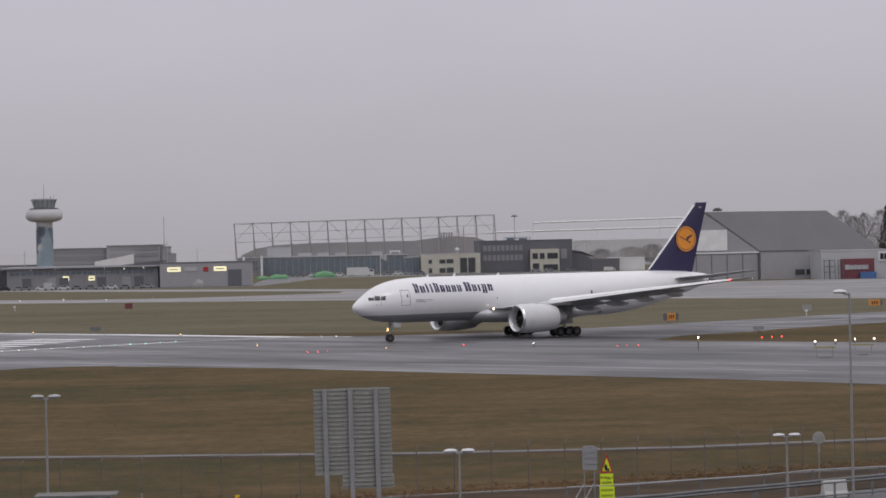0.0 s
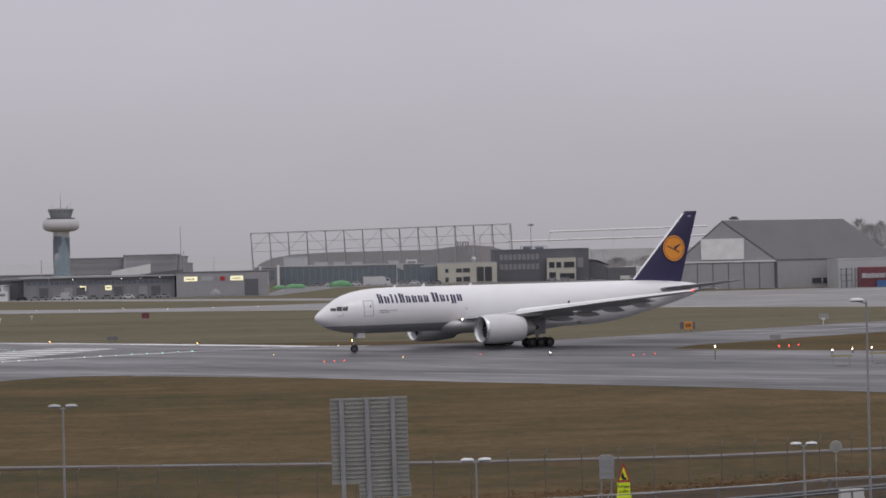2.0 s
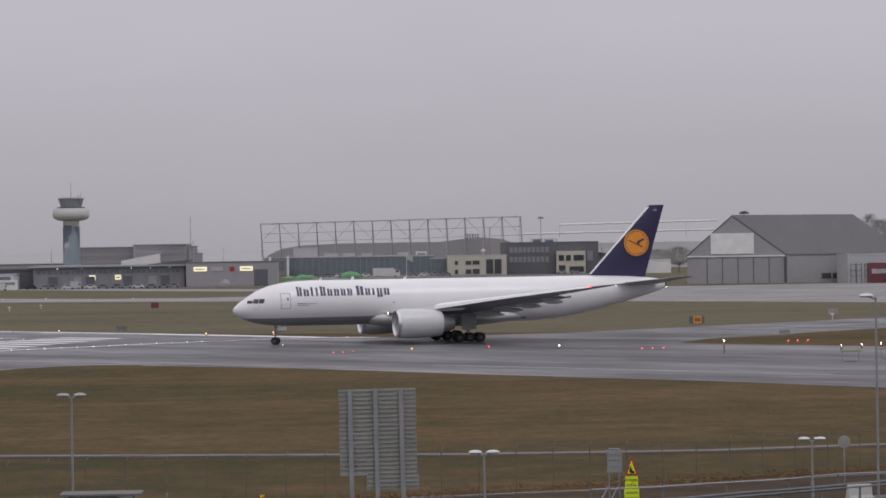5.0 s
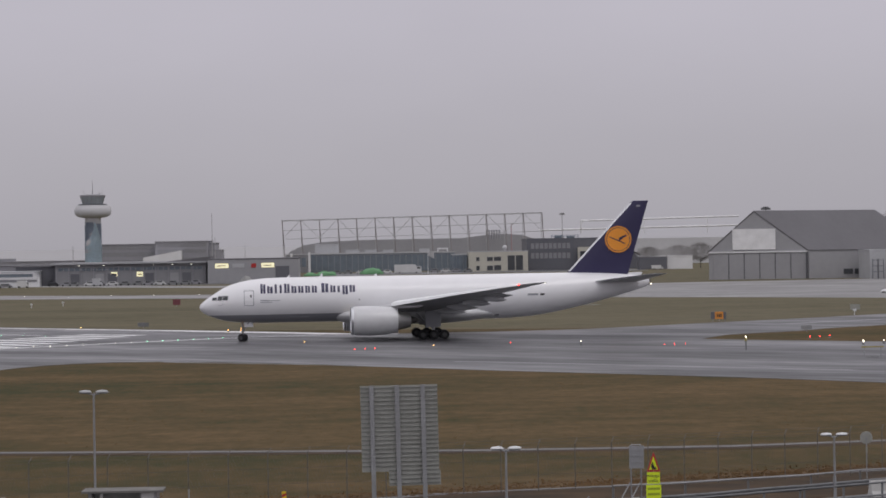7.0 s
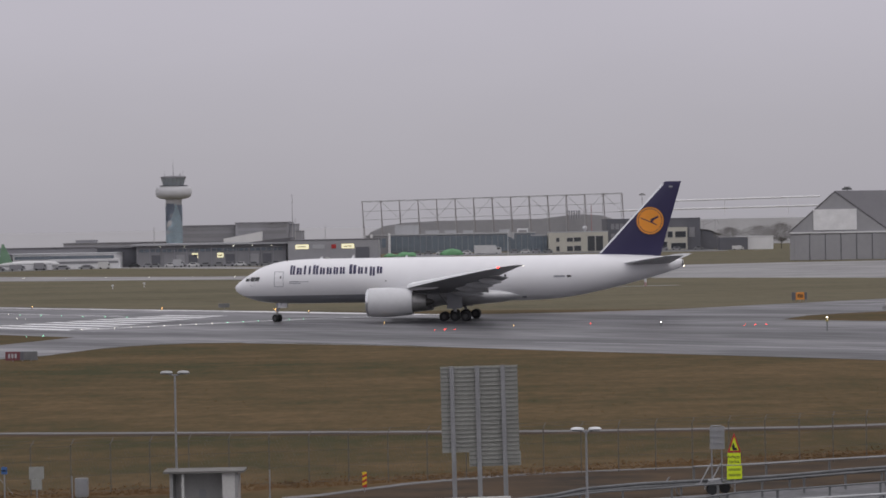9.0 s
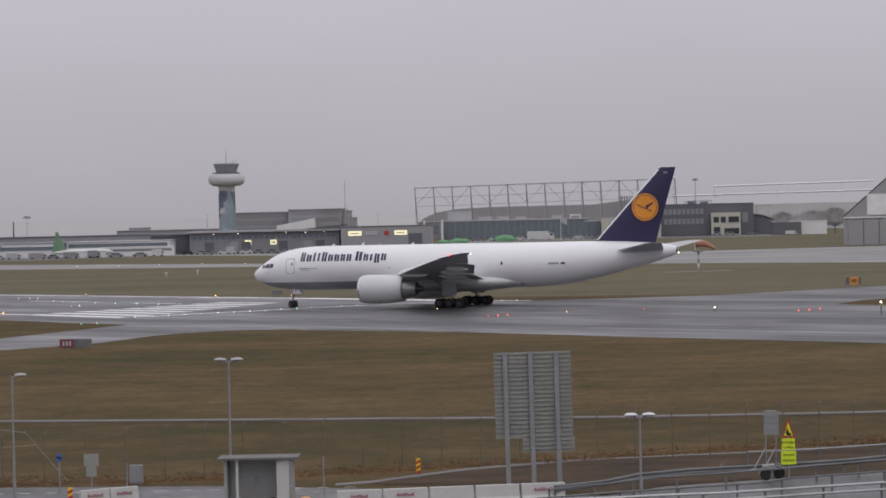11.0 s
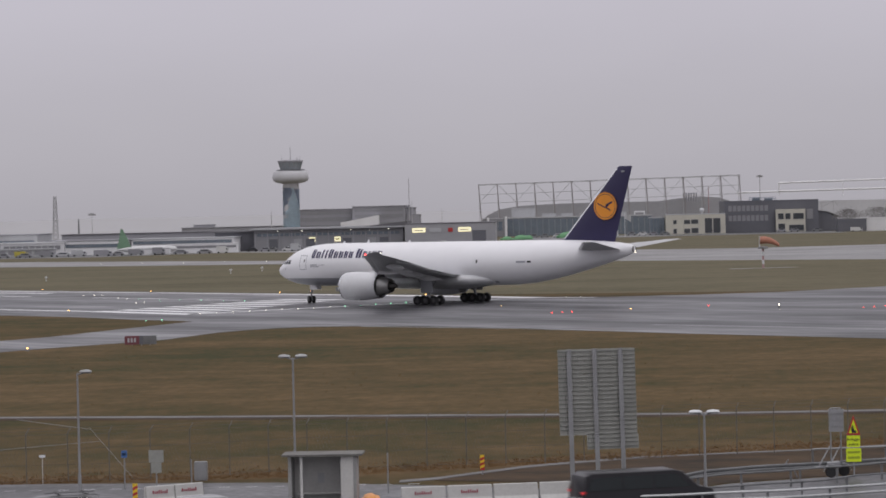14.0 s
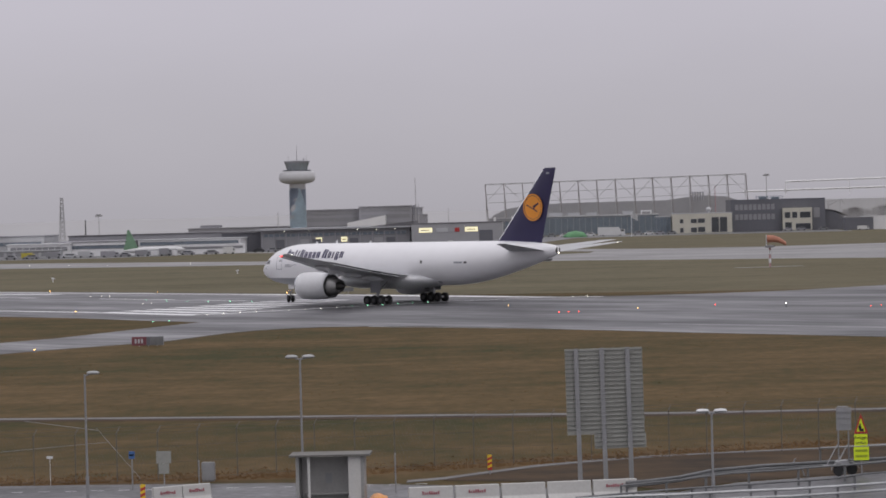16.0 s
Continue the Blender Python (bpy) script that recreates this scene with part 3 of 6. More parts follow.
for side in (1, -1):
    bm = B()
    loft(bm, [foil(le, te, z, th, "y", side * y) for y, le, te, z, th in WINGS])
    wing = part("wing", bm, M_WING, plane, "swept light grey wing with raked tip", smooth=True)
    bm = B()
    loft(bm, [[(fx(le - 0.42), side * y, z - 0.26 * th - 0.06), (fx(le - 0.2), side * y, z + 0.10 * th + 0.03), (fx(le + 0.6), side * y, z + 0.45 * th + 0.03), (fx(le + 0.5), side * y, z + 0.2 * th), (fx(le - 0.2), side * y, z - 0.28 * th - 0.08)] for y, le, te, z, th in WINGS[2:7]])
    part("slat", bm, M_SLAT, wing, "pale metal leading-edge slat")
    for y0, y1 in ((4.3, 9.2), (11.0, 21.5)):
        bm = B()
        st = []
        for y in (y0, y1):
            for a, b in zip(WINGS, WINGS[1:]):
                if a[0] <= y <= b[0]:
                    k = (y - a[0]) / (b[0] - a[0])
                    te, z = a[2] + (b[2] - a[2]) * k, a[3] + (b[3] - a[3]) * k
                    ch = 2.0 if y < 12 else 1.5
                    st.append([(fx(te - ch), side * y, z + 0.05), (fx(te - ch), side * y, z - 0.18), (fx(te + 0.9), side * y, z - 0.42), (fx(te + 0.9), side * y, z - 0.36)])
        loft(bm, st)
        part("flap", bm, M_WING, wing)
    for y, s, z, ln in ((8.2, 33.6, 3.95, 4.6), (13.2, 34.8, 4.62, 4.4), (17.4, 36.4, 5.2, 3.8), (21.6, 38.4, 5.8, 3.2)):
        bm = B()
        loft(bm, [[(fx(s + ln * (k - 0.45)), side * y + r * 0.28 * math.cos(2 * math.pi * i / 10), z - 0.25 * k + r * 0.42 * math.sin(2 * math.pi * i / 10)) for i in range(10)]
                  for k, r in ((0, 0.05), (0.12, 0.6), (0.35, 1.0), (0.65, 0.9), (0.88, 0.5), (1, 0.05))])
        part("flap_fairing", bm, M_WING, wing, smooth=True)
    bm = B()
    lathe(bm, [(0.02, -0.14), (0.09, -0.07), (0.11, 0), (0.09, 0.07), (0.02, 0.14)], 10, "x", (fx(40.72), side * 30.62, 7.58))
    part("navigation_light", bm, M_L_RED if side > 0 else M_L_GREEN, wing, "red wingtip light" if side > 0 else "green wingtip light")
    bm = B()
    lathe(bm, [(0.02, -0.1), (0.07, -0.05), (0.08, 0), (0.07, 0.04), (0.02, 0.06)], 10, "x", (fx(44.0), side * 31.5, 7.79))
    part("tail_facing_light", bm, M_L_DIM, wing)
    bm = B()
    lathe(bm, [(0.02, 0.08), (0.15, 0.05), (0.17, 0), (0.05, -0.02)], 12, "x", (fx(20.95), side * 3.45, 4.12))
    lamp = part("landing_light", bm, M_L_WARM, wing, "lit landing light at the wing root")
    bm = B()
    lathe(bm, [(0.05, -0.5), (0.2, -0.25), (0.22, -0.02), (0.19, 0.03)], 12, "x", (fx(20.95), side * 3.45, 4.12))
    part("lamp_housing", bm, M_WING, lamp, smooth=True)
    # engine on its pylon
    ey, ez = side * 9.6, 2.80
    bm = B()
    lathe(bm, [(1.52, fx(20.55)), (1.62, fx(20.35)), (1.74, fx(20.28)), (1.84, fx(20.40)), (1.94, fx(20.9)), (2.0, fx(22.0)), (1.99, fx(23.4)), (1.88, fx(25.0)), (1.70, fx(26.6)), (1.66, fx(26.6)), (1.60, fx(26.0)), (1.55, fx(21.4))], 36, "x", (0, ey, ez), True)
    nac = part("engine", bm, M_NACELLE, plane, "large white engine nacelle", smooth=True)
    bm = B()
    lathe(bm, [(1.50, fx(20.62)), (1.60, fx(20.36)), (1.74, fx(20.265)), (1.85, fx(20.38)), (1.90, fx(20.62)), (1.88, fx(20.64)), (1.7, fx(20.7))], 36, "x", (0, ey, ez), True)
    part("intake_lip", bm, M_BARE, nac, "polished metal intake lip", smooth=True)
    bm = B()
    lathe(bm, [(0.3, fx(21.62)), (1.545, fx(21.6)), (1.545, fx(21.55)), (0.5, fx(21.52)), (0.5, fx(21.4)), (0.3, fx(21.0)), (0.02, fx(20.75))][::1], 30, "x", (0, ey, ez))
    part("fan", bm, M_FAN, nac, smooth=True)
    bm = B()
    for i in range(18):
        a = 2 * math.pi * i / 18
        c, s_ = math.cos(a), math.sin(a)
        c2, s2 = math.cos(a + 0.2), math.sin(a + 0.2)
        q = [bm.verts.new(p) for p in ((fx(21.30), ey + 0.45 * c, ez + 0.45 * s_), (fx(21.25), ey + 1.5 * c, ez + 1.5 * s_), (fx(21.45), ey + 1.5 * c2, ez + 1.5 * s2), (fx(21.45), ey + 0.45 * c2, ez + 0.45 * s2))]
        bm.faces.new(q)
    bmesh.ops.solidify(bm, geom=bm.faces[:], thickness=0.03)
    part("fan_blades", bm, M_DARKMETAL, nac)
    bm = B()
    lathe(bm, [(1.30, fx(25.8)), (1.32, fx(26.6)), (1.15, fx(27.6)), (0.92, fx(28.4)), (0.86, fx(28.4)), (0.8, fx(27.9))], 28, "x", (0, ey, ez))
    part("core_cowl", bm, M_CORE, nac, smooth=True)
    bm = B()
    lathe(bm, [(0.62, fx(27.6)), (0.55, fx(28.4)), (0.32, fx(29.1)), (0.04, fx(29.6))], 20, "x", (0, ey, ez))
    part("exhaust_cone", bm, M_DARKMETAL, nac, smooth=True)
    bm = B()
    loft(bm, [[(fx(a), ey - w, z0), (fx(a), ey + w, z0), (fx(b), ey + w * 0.5, z0 + 0.1), (fx(b), ey - w * 0.5, z0 + 0.1)] for a, b, z0, w in ((22.6, 29.5, 4.35, 0.22), (23.8, 30.5, 4.75, 0.24), (25.8, 31.5, 5.0, 0.2))])
    part("pylon", bm, M_WHITE, nac)
    # tailplane
    bm = B()
    loft(bm, [foil(le, te, z, th, "y", side * y) for y, le, te, z, th in ((0.9, 54.0, 60.9, 7.35, 0.62), (4.0, 56.4, 61.7, 7.72, 0.45), (10.0, 61.0, 63.2, 8.44, 0.2), (10.75, 61.9, 63.35, 8.52, 0.08))])
    tp = part("tailplane", bm, M_WING, plane, "light grey swept tailplane", smooth=True)
    bm = B()
    loft(bm, [[(fx(le - 0.05), side * y, z + 0.02), (fx(le + 0.35), side * y, z + 0.14 * th), (fx(le + 0.35), side * y, z - 0.16 * th)] for y, le, z, th in ((1.6, 54.6, 7.44, 1.0), (10.0, 61.02, 8.45, 0.5))])
    part("leading_edge", bm, M_BARE, tp)
# fin
bm = B()
loft(bm, [[(x, y * 1.0, z) for x, y, z in foil(le, te, 0, th, "z", z)] for z, le, te, th in ((8.2, 50.6, 59.5, 0.78), (9.2, 51.45, 59.8, 0.72), (12, 54.1, 60.6, 0.6), (15, 56.9, 61.5, 0.46), (18.35, 60.05, 62.5, 0.3), (18.6, 60.5, 62.57, 0.16))])
for f in bm.faces:
    if f.calc_center_median().z > 18.42 and f.normal.z > 0.7:
        f.material_index = 0
fin = part("fin", bm, M_NAVY, plane, "navy blue tail fin with orange disc", smooth=True)
bm = B()
loft(bm, [[(fx(le - 0.05), 0, z), (fx(le + 0.28), 0.11, z), (fx(le + 0.28), -0.11, z)] for z, le in ((8.9, 51.2), (18.3, 60.02))])
part("leading_edge", bm, M_BARE, fin, "bare metal leading edge")
bm = B()
loft(bm, [[(fx(a), 0, 8.72), (fx(b), 0.18, 8.6), (fx(b), -0.18, 8.6), (fx(a), 0, 8.5)] for a, b in ((49.3, 50.5), (49.31, 52.4))], cap=False)
part("dorsal_fillet", bm, M_WHITE, fin)
bm = B()
lathe(bm, [(0.42, -0.06), (0.42, 0.06)], 20, "x", (fx(62.6), 0, 7.37))
part("tail_cone_exhaust", bm, M_DARKMETAL, plane)
bm = B()
lathe(bm, [(0.02, 0.1), (0.06, 0.05), (0.06, -0.05), (0.02, -0.1)], 10, "x", (fx(62.72), 0, 7.0))
part("tail_light", bm, M_L_WARM, plane)
for side in (1, -1):
    def disc(r, y, s0=58.25, z0=13.25, n=40):
        b = B()
        lathe(b, [(r, y - 0.006), (r, y + 0.006)], n, "y", (fx(s0), 0, z0))
        return b
    half = 0.30
    rd = part("roundel", disc(1.86, side * half), M_ORANGE, fin, "orange disc with plain navy crossing bars", smooth=False)
    bm = B()
    lathe(bm, [(1.66, side * (half + 0.008) - 0.004), (1.66, side * (half + 0.008) + 0.004), (1.58, side * (half + 0.008) + 0.004), (1.58, side * (half + 0.008) - 0.004)], 40, "y", (fx(58.25), 0, 13.25), True)
    bm.faces.ensure_lookup_table()
    part("ring_line", bm, M_NAVY, rd)
    for dx, dz, ln, wd, an in ((-0.35, -0.02, 1.9, 0.13, 24), (0.55, -0.42, 0.8, 0.16, 30), (0.62, 0.30, 1.15, 0.26, -24), (0.35, 0.02, 0.7, 0.22, -40)):
        bm = B()
        box(bm, -ln / 2, ln / 2, -0.006, 0.006, -wd / 2, wd / 2)
        bmesh.ops.rotate(bm, verts=bm.verts, matrix=Euler((0, radians(-an), 0)).to_matrix())
        bmesh.ops.translate(bm, verts=bm.verts, vec=(fx(58.25) - dx, side * (half + 0.012), 13.25 + dz))
        part("plain_bar", bm, M_NAVY, rd)
bm = B()
box(bm, fx(61.4), fx(60.9), -0.2, 0.2, 17.75, 18.0)
part("tip_marking_bar", bm, M_SEAM, fin)
for s, z, hh in ((16.5, 8.74, 0.45), (24, 8.74, 0.3), (12.0, 8.7, 0.35)):
    bm = B()
    loft(bm, [[(fx(s), 0.03, z), (fx(s), -0.03, z), (fx(s + 0.5), -0.03, z), (fx(s + 0.5), 0.03, z)], [(fx(s + 0.3), 0.01, z + hh), (fx(s + 0.3), -0.01, z + hh), (fx(s + 0.5), -0.01, z + hh), (fx(s + 0.5), 0.01, z + hh)]])
    part("blade_antenna", bm, M_WHITE, plane)


def wheel_mesh(r, w):
    bm = B()
    lathe(bm, [(r * 0.5, -w * 0.35), (r * 0.85, -w * 0.5), (r * 0.97, -w * 0.4), (r, -w * 0.15), (r, w * 0.15), (r * 0.97, w * 0.4), (r * 0.85, w * 0.5), (r * 0.5, w * 0.35)], 22, "y")
    bmesh.ops.recalc_face_normals(bm, faces=bm.faces)
    for f in bm.faces:
        c = f.calc_center_median()
        if math.hypot(c.x, c.z) < r * 0.6:
            f.material_index = 1
    return bm


SPIN = []
me_wheel = finish("wheel", wheel_mesh(0.66, 0.52), [M_TYRE, M_HUB], True)
me_nwheel = finish("wheel", wheel_mesh(0.54, 0.42), [M_TYRE, M_HUB], True)
bm = B()
tube(bm, (0, 0, 0.55), (0.05, 0, 2.9), 0.13, 0.16, 12)
tube(bm, (0, -0.45, 0.54), (0, 0.45, 0.54), 0.09, seg=10)
tube(bm, (-0.05, 0, 1.3), (-1.1, 0, 2.8), 0.08, seg=8)
box(bm, 0.12, 0.22, -0.35, 0.35, 1.55, 1.75)
nose_leg = part("nose_gear", bm, M_STRUT, plane)
nose_leg.location = (fx(5.89), 0, 0)
for y in (0.32, -0.32):
    w = new("wheel", me_nwheel)
    w.parent, w.location = nose_leg, (0, y, 0.54)
    SPIN.append((w, 0.54, (0, y, 0.54)))
bm = B()
lathe(bm, [(0.02, 0.08), (0.17, 0.04), (0.18, 0), (0.1, -0.06)], 12, "x", (0.28, 0.0, 1.68))
part("taxi_light", bm, M_L_AMBER, nose_leg, "lit amber taxi light")
for y in (0.55, -0.55):
    bm = B()
    box(bm, fx(7.3), fx(6.1), y - 0.025, y + 0.025, 2.0, 2.8)
    part("gear_door", bm, M_WHITE, plane)
for side in (1, -1):
    bm = B()
    tube(bm, (0, 0, 0.7), (0.1, -side * 0.25, 3.9), 0.22, 0.28, 14)
    tube(bm, (1.75, 0, 0.72), (-1.75, 0, 0.72), 0.17, seg=10)
    for x in (1.47, 0, -1.47):
        tube(bm, (x, -0.85, 0.66), (x, 0.85, 0.66), 0.11, seg=10)
    tube(bm, (0.15, 0, 1.6), (0.3, -side * 2.6, 3.6), 0.1, seg=8)
    tube(bm, (0.1, 0, 1.5), (2.3, -side * 0.6, 3.6), 0.1, seg=8)
    leg = part("main_gear", bm, M_STRUT, plane)
    leg.location = (0, side * 5.49, 0)
    bm = B()
    box(bm, -1.0, 1.1, side * 0.35, side * 0.42, 1.7, 3.9)
    part("gear_door", bm, M_BELLY, leg)
    for x in (1.47, 0, -1.47):
        for y in (0.70, -0.70):
            w = new("wheel", me_wheel)
            w.parent, w.location = leg, (x, y, 0.66)
            SPIN.append((w, 0.66, (x, y, 0.66)))


# ---------------------------------------------------------------- buildings across the field
def house(name, label, x0, x1, y0, depth, z1, wall_mat, roof_mat=M_ROOF, windows=(), over=0.3, turn=0.0, category="building", roof_h=0.35, pane=None):
    """A flat-roofed block whose front stands at y0; windows are (x0, x1, z0, z1) on the front."""
    r = root(name, label, category, m=pose((x0 + x1) / 2, y0, 0, 0, 0, turn))
    hw = (x1 - x0) / 2
    bm = B()
    box(bm, -hw, hw, 0, depth, -0.3, z1 - roof_h)
    part("wall", bm, wall_mat, r)
    bm = B()
    box(bm, -hw - over, hw + over, -over, depth + over, z1 - roof_h + 0.004, z1)
    part("roof", bm, roof_mat, r)
    for a, b, c, d in windows:
        a, b = a - (x0 + x1) / 2, b - (x0 + x1) / 2
        bm = B()
        for q in ((a - 0.12, a, c - 0.12, d + 0.12), (b, b + 0.12, c - 0.12, d + 0.12), (a, b, c - 0.12, c), (a, b, d, d + 0.12)):
            box(bm, q[0], q[1], -0.14, -0.004, q[2], q[3])
        w = part("window", bm, M_SLATE, r)
        bm = B()
        box(bm, a + 0.004, b - 0.004, -0.07, -0.006, c + 0.004, d - 0.004)
        part("pane", bm, pane or M_PANE, w)
    return r


def grid_windows(x0, x1, n, z0, z1, gap=0.25):
    p = (x1 - x0) / n
    return [(x0 + p * i + p * gap / 2, x0 + p * (i + 1) - p * gap / 2, z0, z1) for i in range(n)]


# control tower
tower = root("control_tower", "pale control tower with white ring gallery, glazed cab and blue mural", "control tower", m=pose(-109.3, 1150, 0))
bm = B()
lathe(bm, [(3.35, -0.3), (3.35, 9), (3.3, 27.2)], 36)
shaft = part("shaft", bm, M_TOWER, tower, smooth=True)


def shaft_patch(pts, r, mat, name, label=""):
    """A painted field on the round shaft: left and right angles from the camera side, by height."""
    bm = B()
    rows = []
    for z, a0, a1 in pts:
        rows.append([bm.verts.new((rr * math.sin(radians(a)), -rr * math.cos(radians(a)), z)) for rr, aa in ((r, 0),) for a in [a0 + (a1 - a0) * i / 10 for i in range(11)]])
    for p, q in zip(rows, rows[1:]):
        for i in range(10):
            bm.faces.new((p[i], p[i + 1], q[i + 1], q[i]))
    bmesh.ops.solidify(bm, geom=bm.faces[:], thickness=0.02)
    part(name, bm, mat, shaft, label)


shaft_patch([(11, -89, -76), (14, -89, -52), (18, -89, -18), (21, -89, 6), (22.6, -88, 12), (24.2, -60, 6)], 3.40, M_MURAL, "mural_field", "slate blue painted field")
shaft_patch([(0, -89, 89), (11, -74, 89), (14, -50, 86), (18, -15, 62), (21.5, 9, 38), (24, 12, 22)], 3.44, M_PALEBLUE, "mural_peak", "pale blue painted peak")
shaft_patch([(15.5, 78, 89), (18, 64, 89), (21, 42, 89), (23.6, 28, 89)], 3.42, M_MURAL, "mural_field")
bm = B()
lathe(bm, [(3.3, 25.9), (5.6, 26.3), (6.9, 27.0), (7.4, 28.0), (7.45, 29.0), (7.2, 30.1), (6.7, 30.9), (5.2, 31.1), (4.6, 31.2)], 40)
ring = part("ring_gallery", bm, M_TOWER, tower, "white rounded ring gallery", smooth=True)
bm = B()
lathe(bm, [(5.6, 31.2), (5.75, 31.25), (5.75, 31.55), (5.6, 31.6)], 36)
part("balcony_rail", bm, M_CHARCOAL, tower)
for i in range(16):
    a0, a1 = 2 * math.pi * i / 16 + 0.03, 2 * math.pi * (i + 1) / 16 - 0.03
    bm = B()
    loft(bm, [[(r * math.cos(a), r * math.sin(a), z) for a, r in ((a0, r0), (a1, r0), (a1, r0 - 0.12), (a0, r0 - 0.12))] for r0, z in ((4.15, 31.6), (5.05, 34.6))])
    part("cab_pane", bm, M_CABGLASS, tower)
bm = B()
lathe(bm, [(3.9, 31.2), (3.95, 31.7), (4.7, 34.5), (0.1, 34.5)], 24)
part("cab_core", bm, M_MIDGREY, tower)
bm = B()
lathe(bm, [(5.2, 34.6), (5.25, 34.75), (5.2, 35.2), (3.0, 35.5), (0.1, 35.6)], 32)
part("cab_roof", bm, M_MIDGREY, tower, smooth=True)
for x, y, h, r in ((0, 0, 6.0, 0.12), (-3.6, 0.5, 2.0, 0.06), (3.9, 0.2, 2.4, 0.06), (2.6, 1.5, 1.2, 0.2)):
    bm = B()
    tube(bm, (x, y, 35.2), (x, y, 35.4 + h), r, r * 0.4, 6)
    part("antenna", bm, M_GALVDARK, tower)

# terminal blocks behind the tower
BANDS = [q for z in (3.2, 6.6, 10.0, 13.0) for q in grid_windows(-117, -93, 9, z, z + 1.5, 0.10)]
house("terminal_block", "long dull grey terminal block in the mist", -118, -66, 1260, 40, 15.4, M_MIDGREY, M_MIDGREY, windows=BANDS, pane=M_SLATE)
BANDS = [q for z in (4.0, 7.6, 11.2, 14.0) for q in grid_windows(-91, -69.5, 8, z, z + 1.2, 0.10)]
house("terminal_step", "slightly higher grey terminal part in the mist", -92, -68.5, 1255, 40, 16.3, M_MIDGREY, M_MIDGREY, windows=BANDS, pane=M_SLATE)
house("stair_head", "grey flat stair head beside the terminal", -68.2, -62.5, 1256, 20, 12.2, M_MIDGREY, M_SLATE, over=0.1)
house("terminal_wing", "low grey terminal wing far off in the mist", -172, -112, 1280, 30, 8.4, M_MIDGREY, M_MIDGREY)
house("plant_room", "small grey plant room on terminal roof", -167, -158, 1284, 8, 9.6, M_MIDGREY, M_SLATE, over=0.1)
bm = B()
loft(bm, [[(-97, 1249, -0.1), (-80, 1249, -0.1), (-80, 1249, 12.2), (-97, 1249, 9.2)], [(-97, 1254.9, -0.1), (-80, 1254.9, -0.1), (-80, 1254.9, 12.2), (-97, 1254.9, 9.2)]])
solid("sloping_canopy", bm, M_PALETRUSS, "pale sloping canopy roof against terminal block", "roof")
shed = house("long_dark_hangar", "long low dark hangar with overhanging roof", -113, -57.6, 1040, 40, 8.3, M_SLATE, M_MIDGREY, over=1.6, roof_h=0.7,
             windows=[q for q in grid_windows(-112, -59, 26, 5.3, 6.4, 0.18)], pane=M_GLASSBLUE)
for k in range(13):
    bm = B()
    box(bm, -27.4 + 4.55 * k, -27.1 + 4.55 * k, -0.42, -0.15, -0.2, 7.58)
    part("column", bm, M_MIDGREY, shed)
for k in (1, 3, 4, 7, 9, 10):
    bm = B()
    box(bm, -26.6 + 4.55 * k, -23.4 + 4.55 * k, -0.12, -0.004, 0.0, 4.2)
    part("hangar_door", bm, M_CHARCOAL if k % 3 else M_STEELWALL, shed)
bm = B()
box(bm, -29.3, 29.3, -1.72, -1.604, 7.75, 8.05)
part("fascia", bm, M_PALEPANEL, shed, "pale fascia strip")
bm = B()
loft(bm, [[(13.5, y, 8.304), (29.2, y, 8.304), (29.2, y, 9.9), (22, y, 9.2)] for y in (-1.4, 30)])
part("raised_roof", bm, M_ROOF, shed)
for x in (-104, -95, -77, -70, -63):
    bm = B()
    lathe(bm, [(0.05, -0.12), (0.16, -0.06), (0.16, 0.06), (0.05, 0.12)], 10, "z", (x, 1038.2, 7.2))
    solid("wall_lamp", bm, M_L_DIM, "small lit lamp under the hangar eaves", "lamp", "hangar lamps")
house("hangar_annex", "low dark annex of the hangar", -128, -113.5, 1045, 30, 7.4, M_CHARCOAL, over=0.8)


def lit_sign(x, y, z0, z1, w):
    r = root("lit_sign", "small lit cream sign panel with dark bar", "sign", "lit signs on hangars", m=pose(x, y, 0))
    bm = B()
    box(bm, -w / 2, w / 2, -0.12, 0.0, z0, z1)
    part("panel", bm, M_SIGNGLOW, r)
    bm = B()
    zc = (z0 + z1) / 2
    box(bm, -w * 0.36, w * 0.30, -0.15, -0.124, zc - 0.22, zc + 0.18)
    part("plain_bar", bm, M_BLACK if w < 4 else M_SEAM, r)


for x in (-91.4, -82.0):
    lit_sign(x, 1040.01, 3.0, 4.7, 2.3)
block = house("grey_cargo_block", "flat grey metal-clad block with lit signs", -56.8, -23.6, 1034, 30, 9.0, M_STEELWALL, over=0.15)
for x, w, mt in ((-51.6, 4.8, 0), (-34.8, 4.6, 0)):
    lit_sign(x, 1034.01, 5.6, 7.2, w)
for x, w, m_ in ((-45.6, 4.4, M_PALEPANEL), (-40.0, 1.7, M_RED)):
    bm = B()
    box(bm, x - w / 2, x + w / 2, 1033.8, 1034.01, 5.6, 7.1)
    solid("wall_sign", bm, m_, "flat sign panel on the grey block", "sign", "wall signs")
bm = B()
box(bm, -32, -27, 1033.8, 1034.01, -0.1, 6)
solid("roller_door", bm, M_CHARCOAL, "tall dark roller door in grey block", "door")

# steel frame of the hall being built
truss = root("steel_frame", "tall open steel frame of posts, rails and braces", "steel frame", m=pose(0, 1450, 0))
NP = 15
tops = []
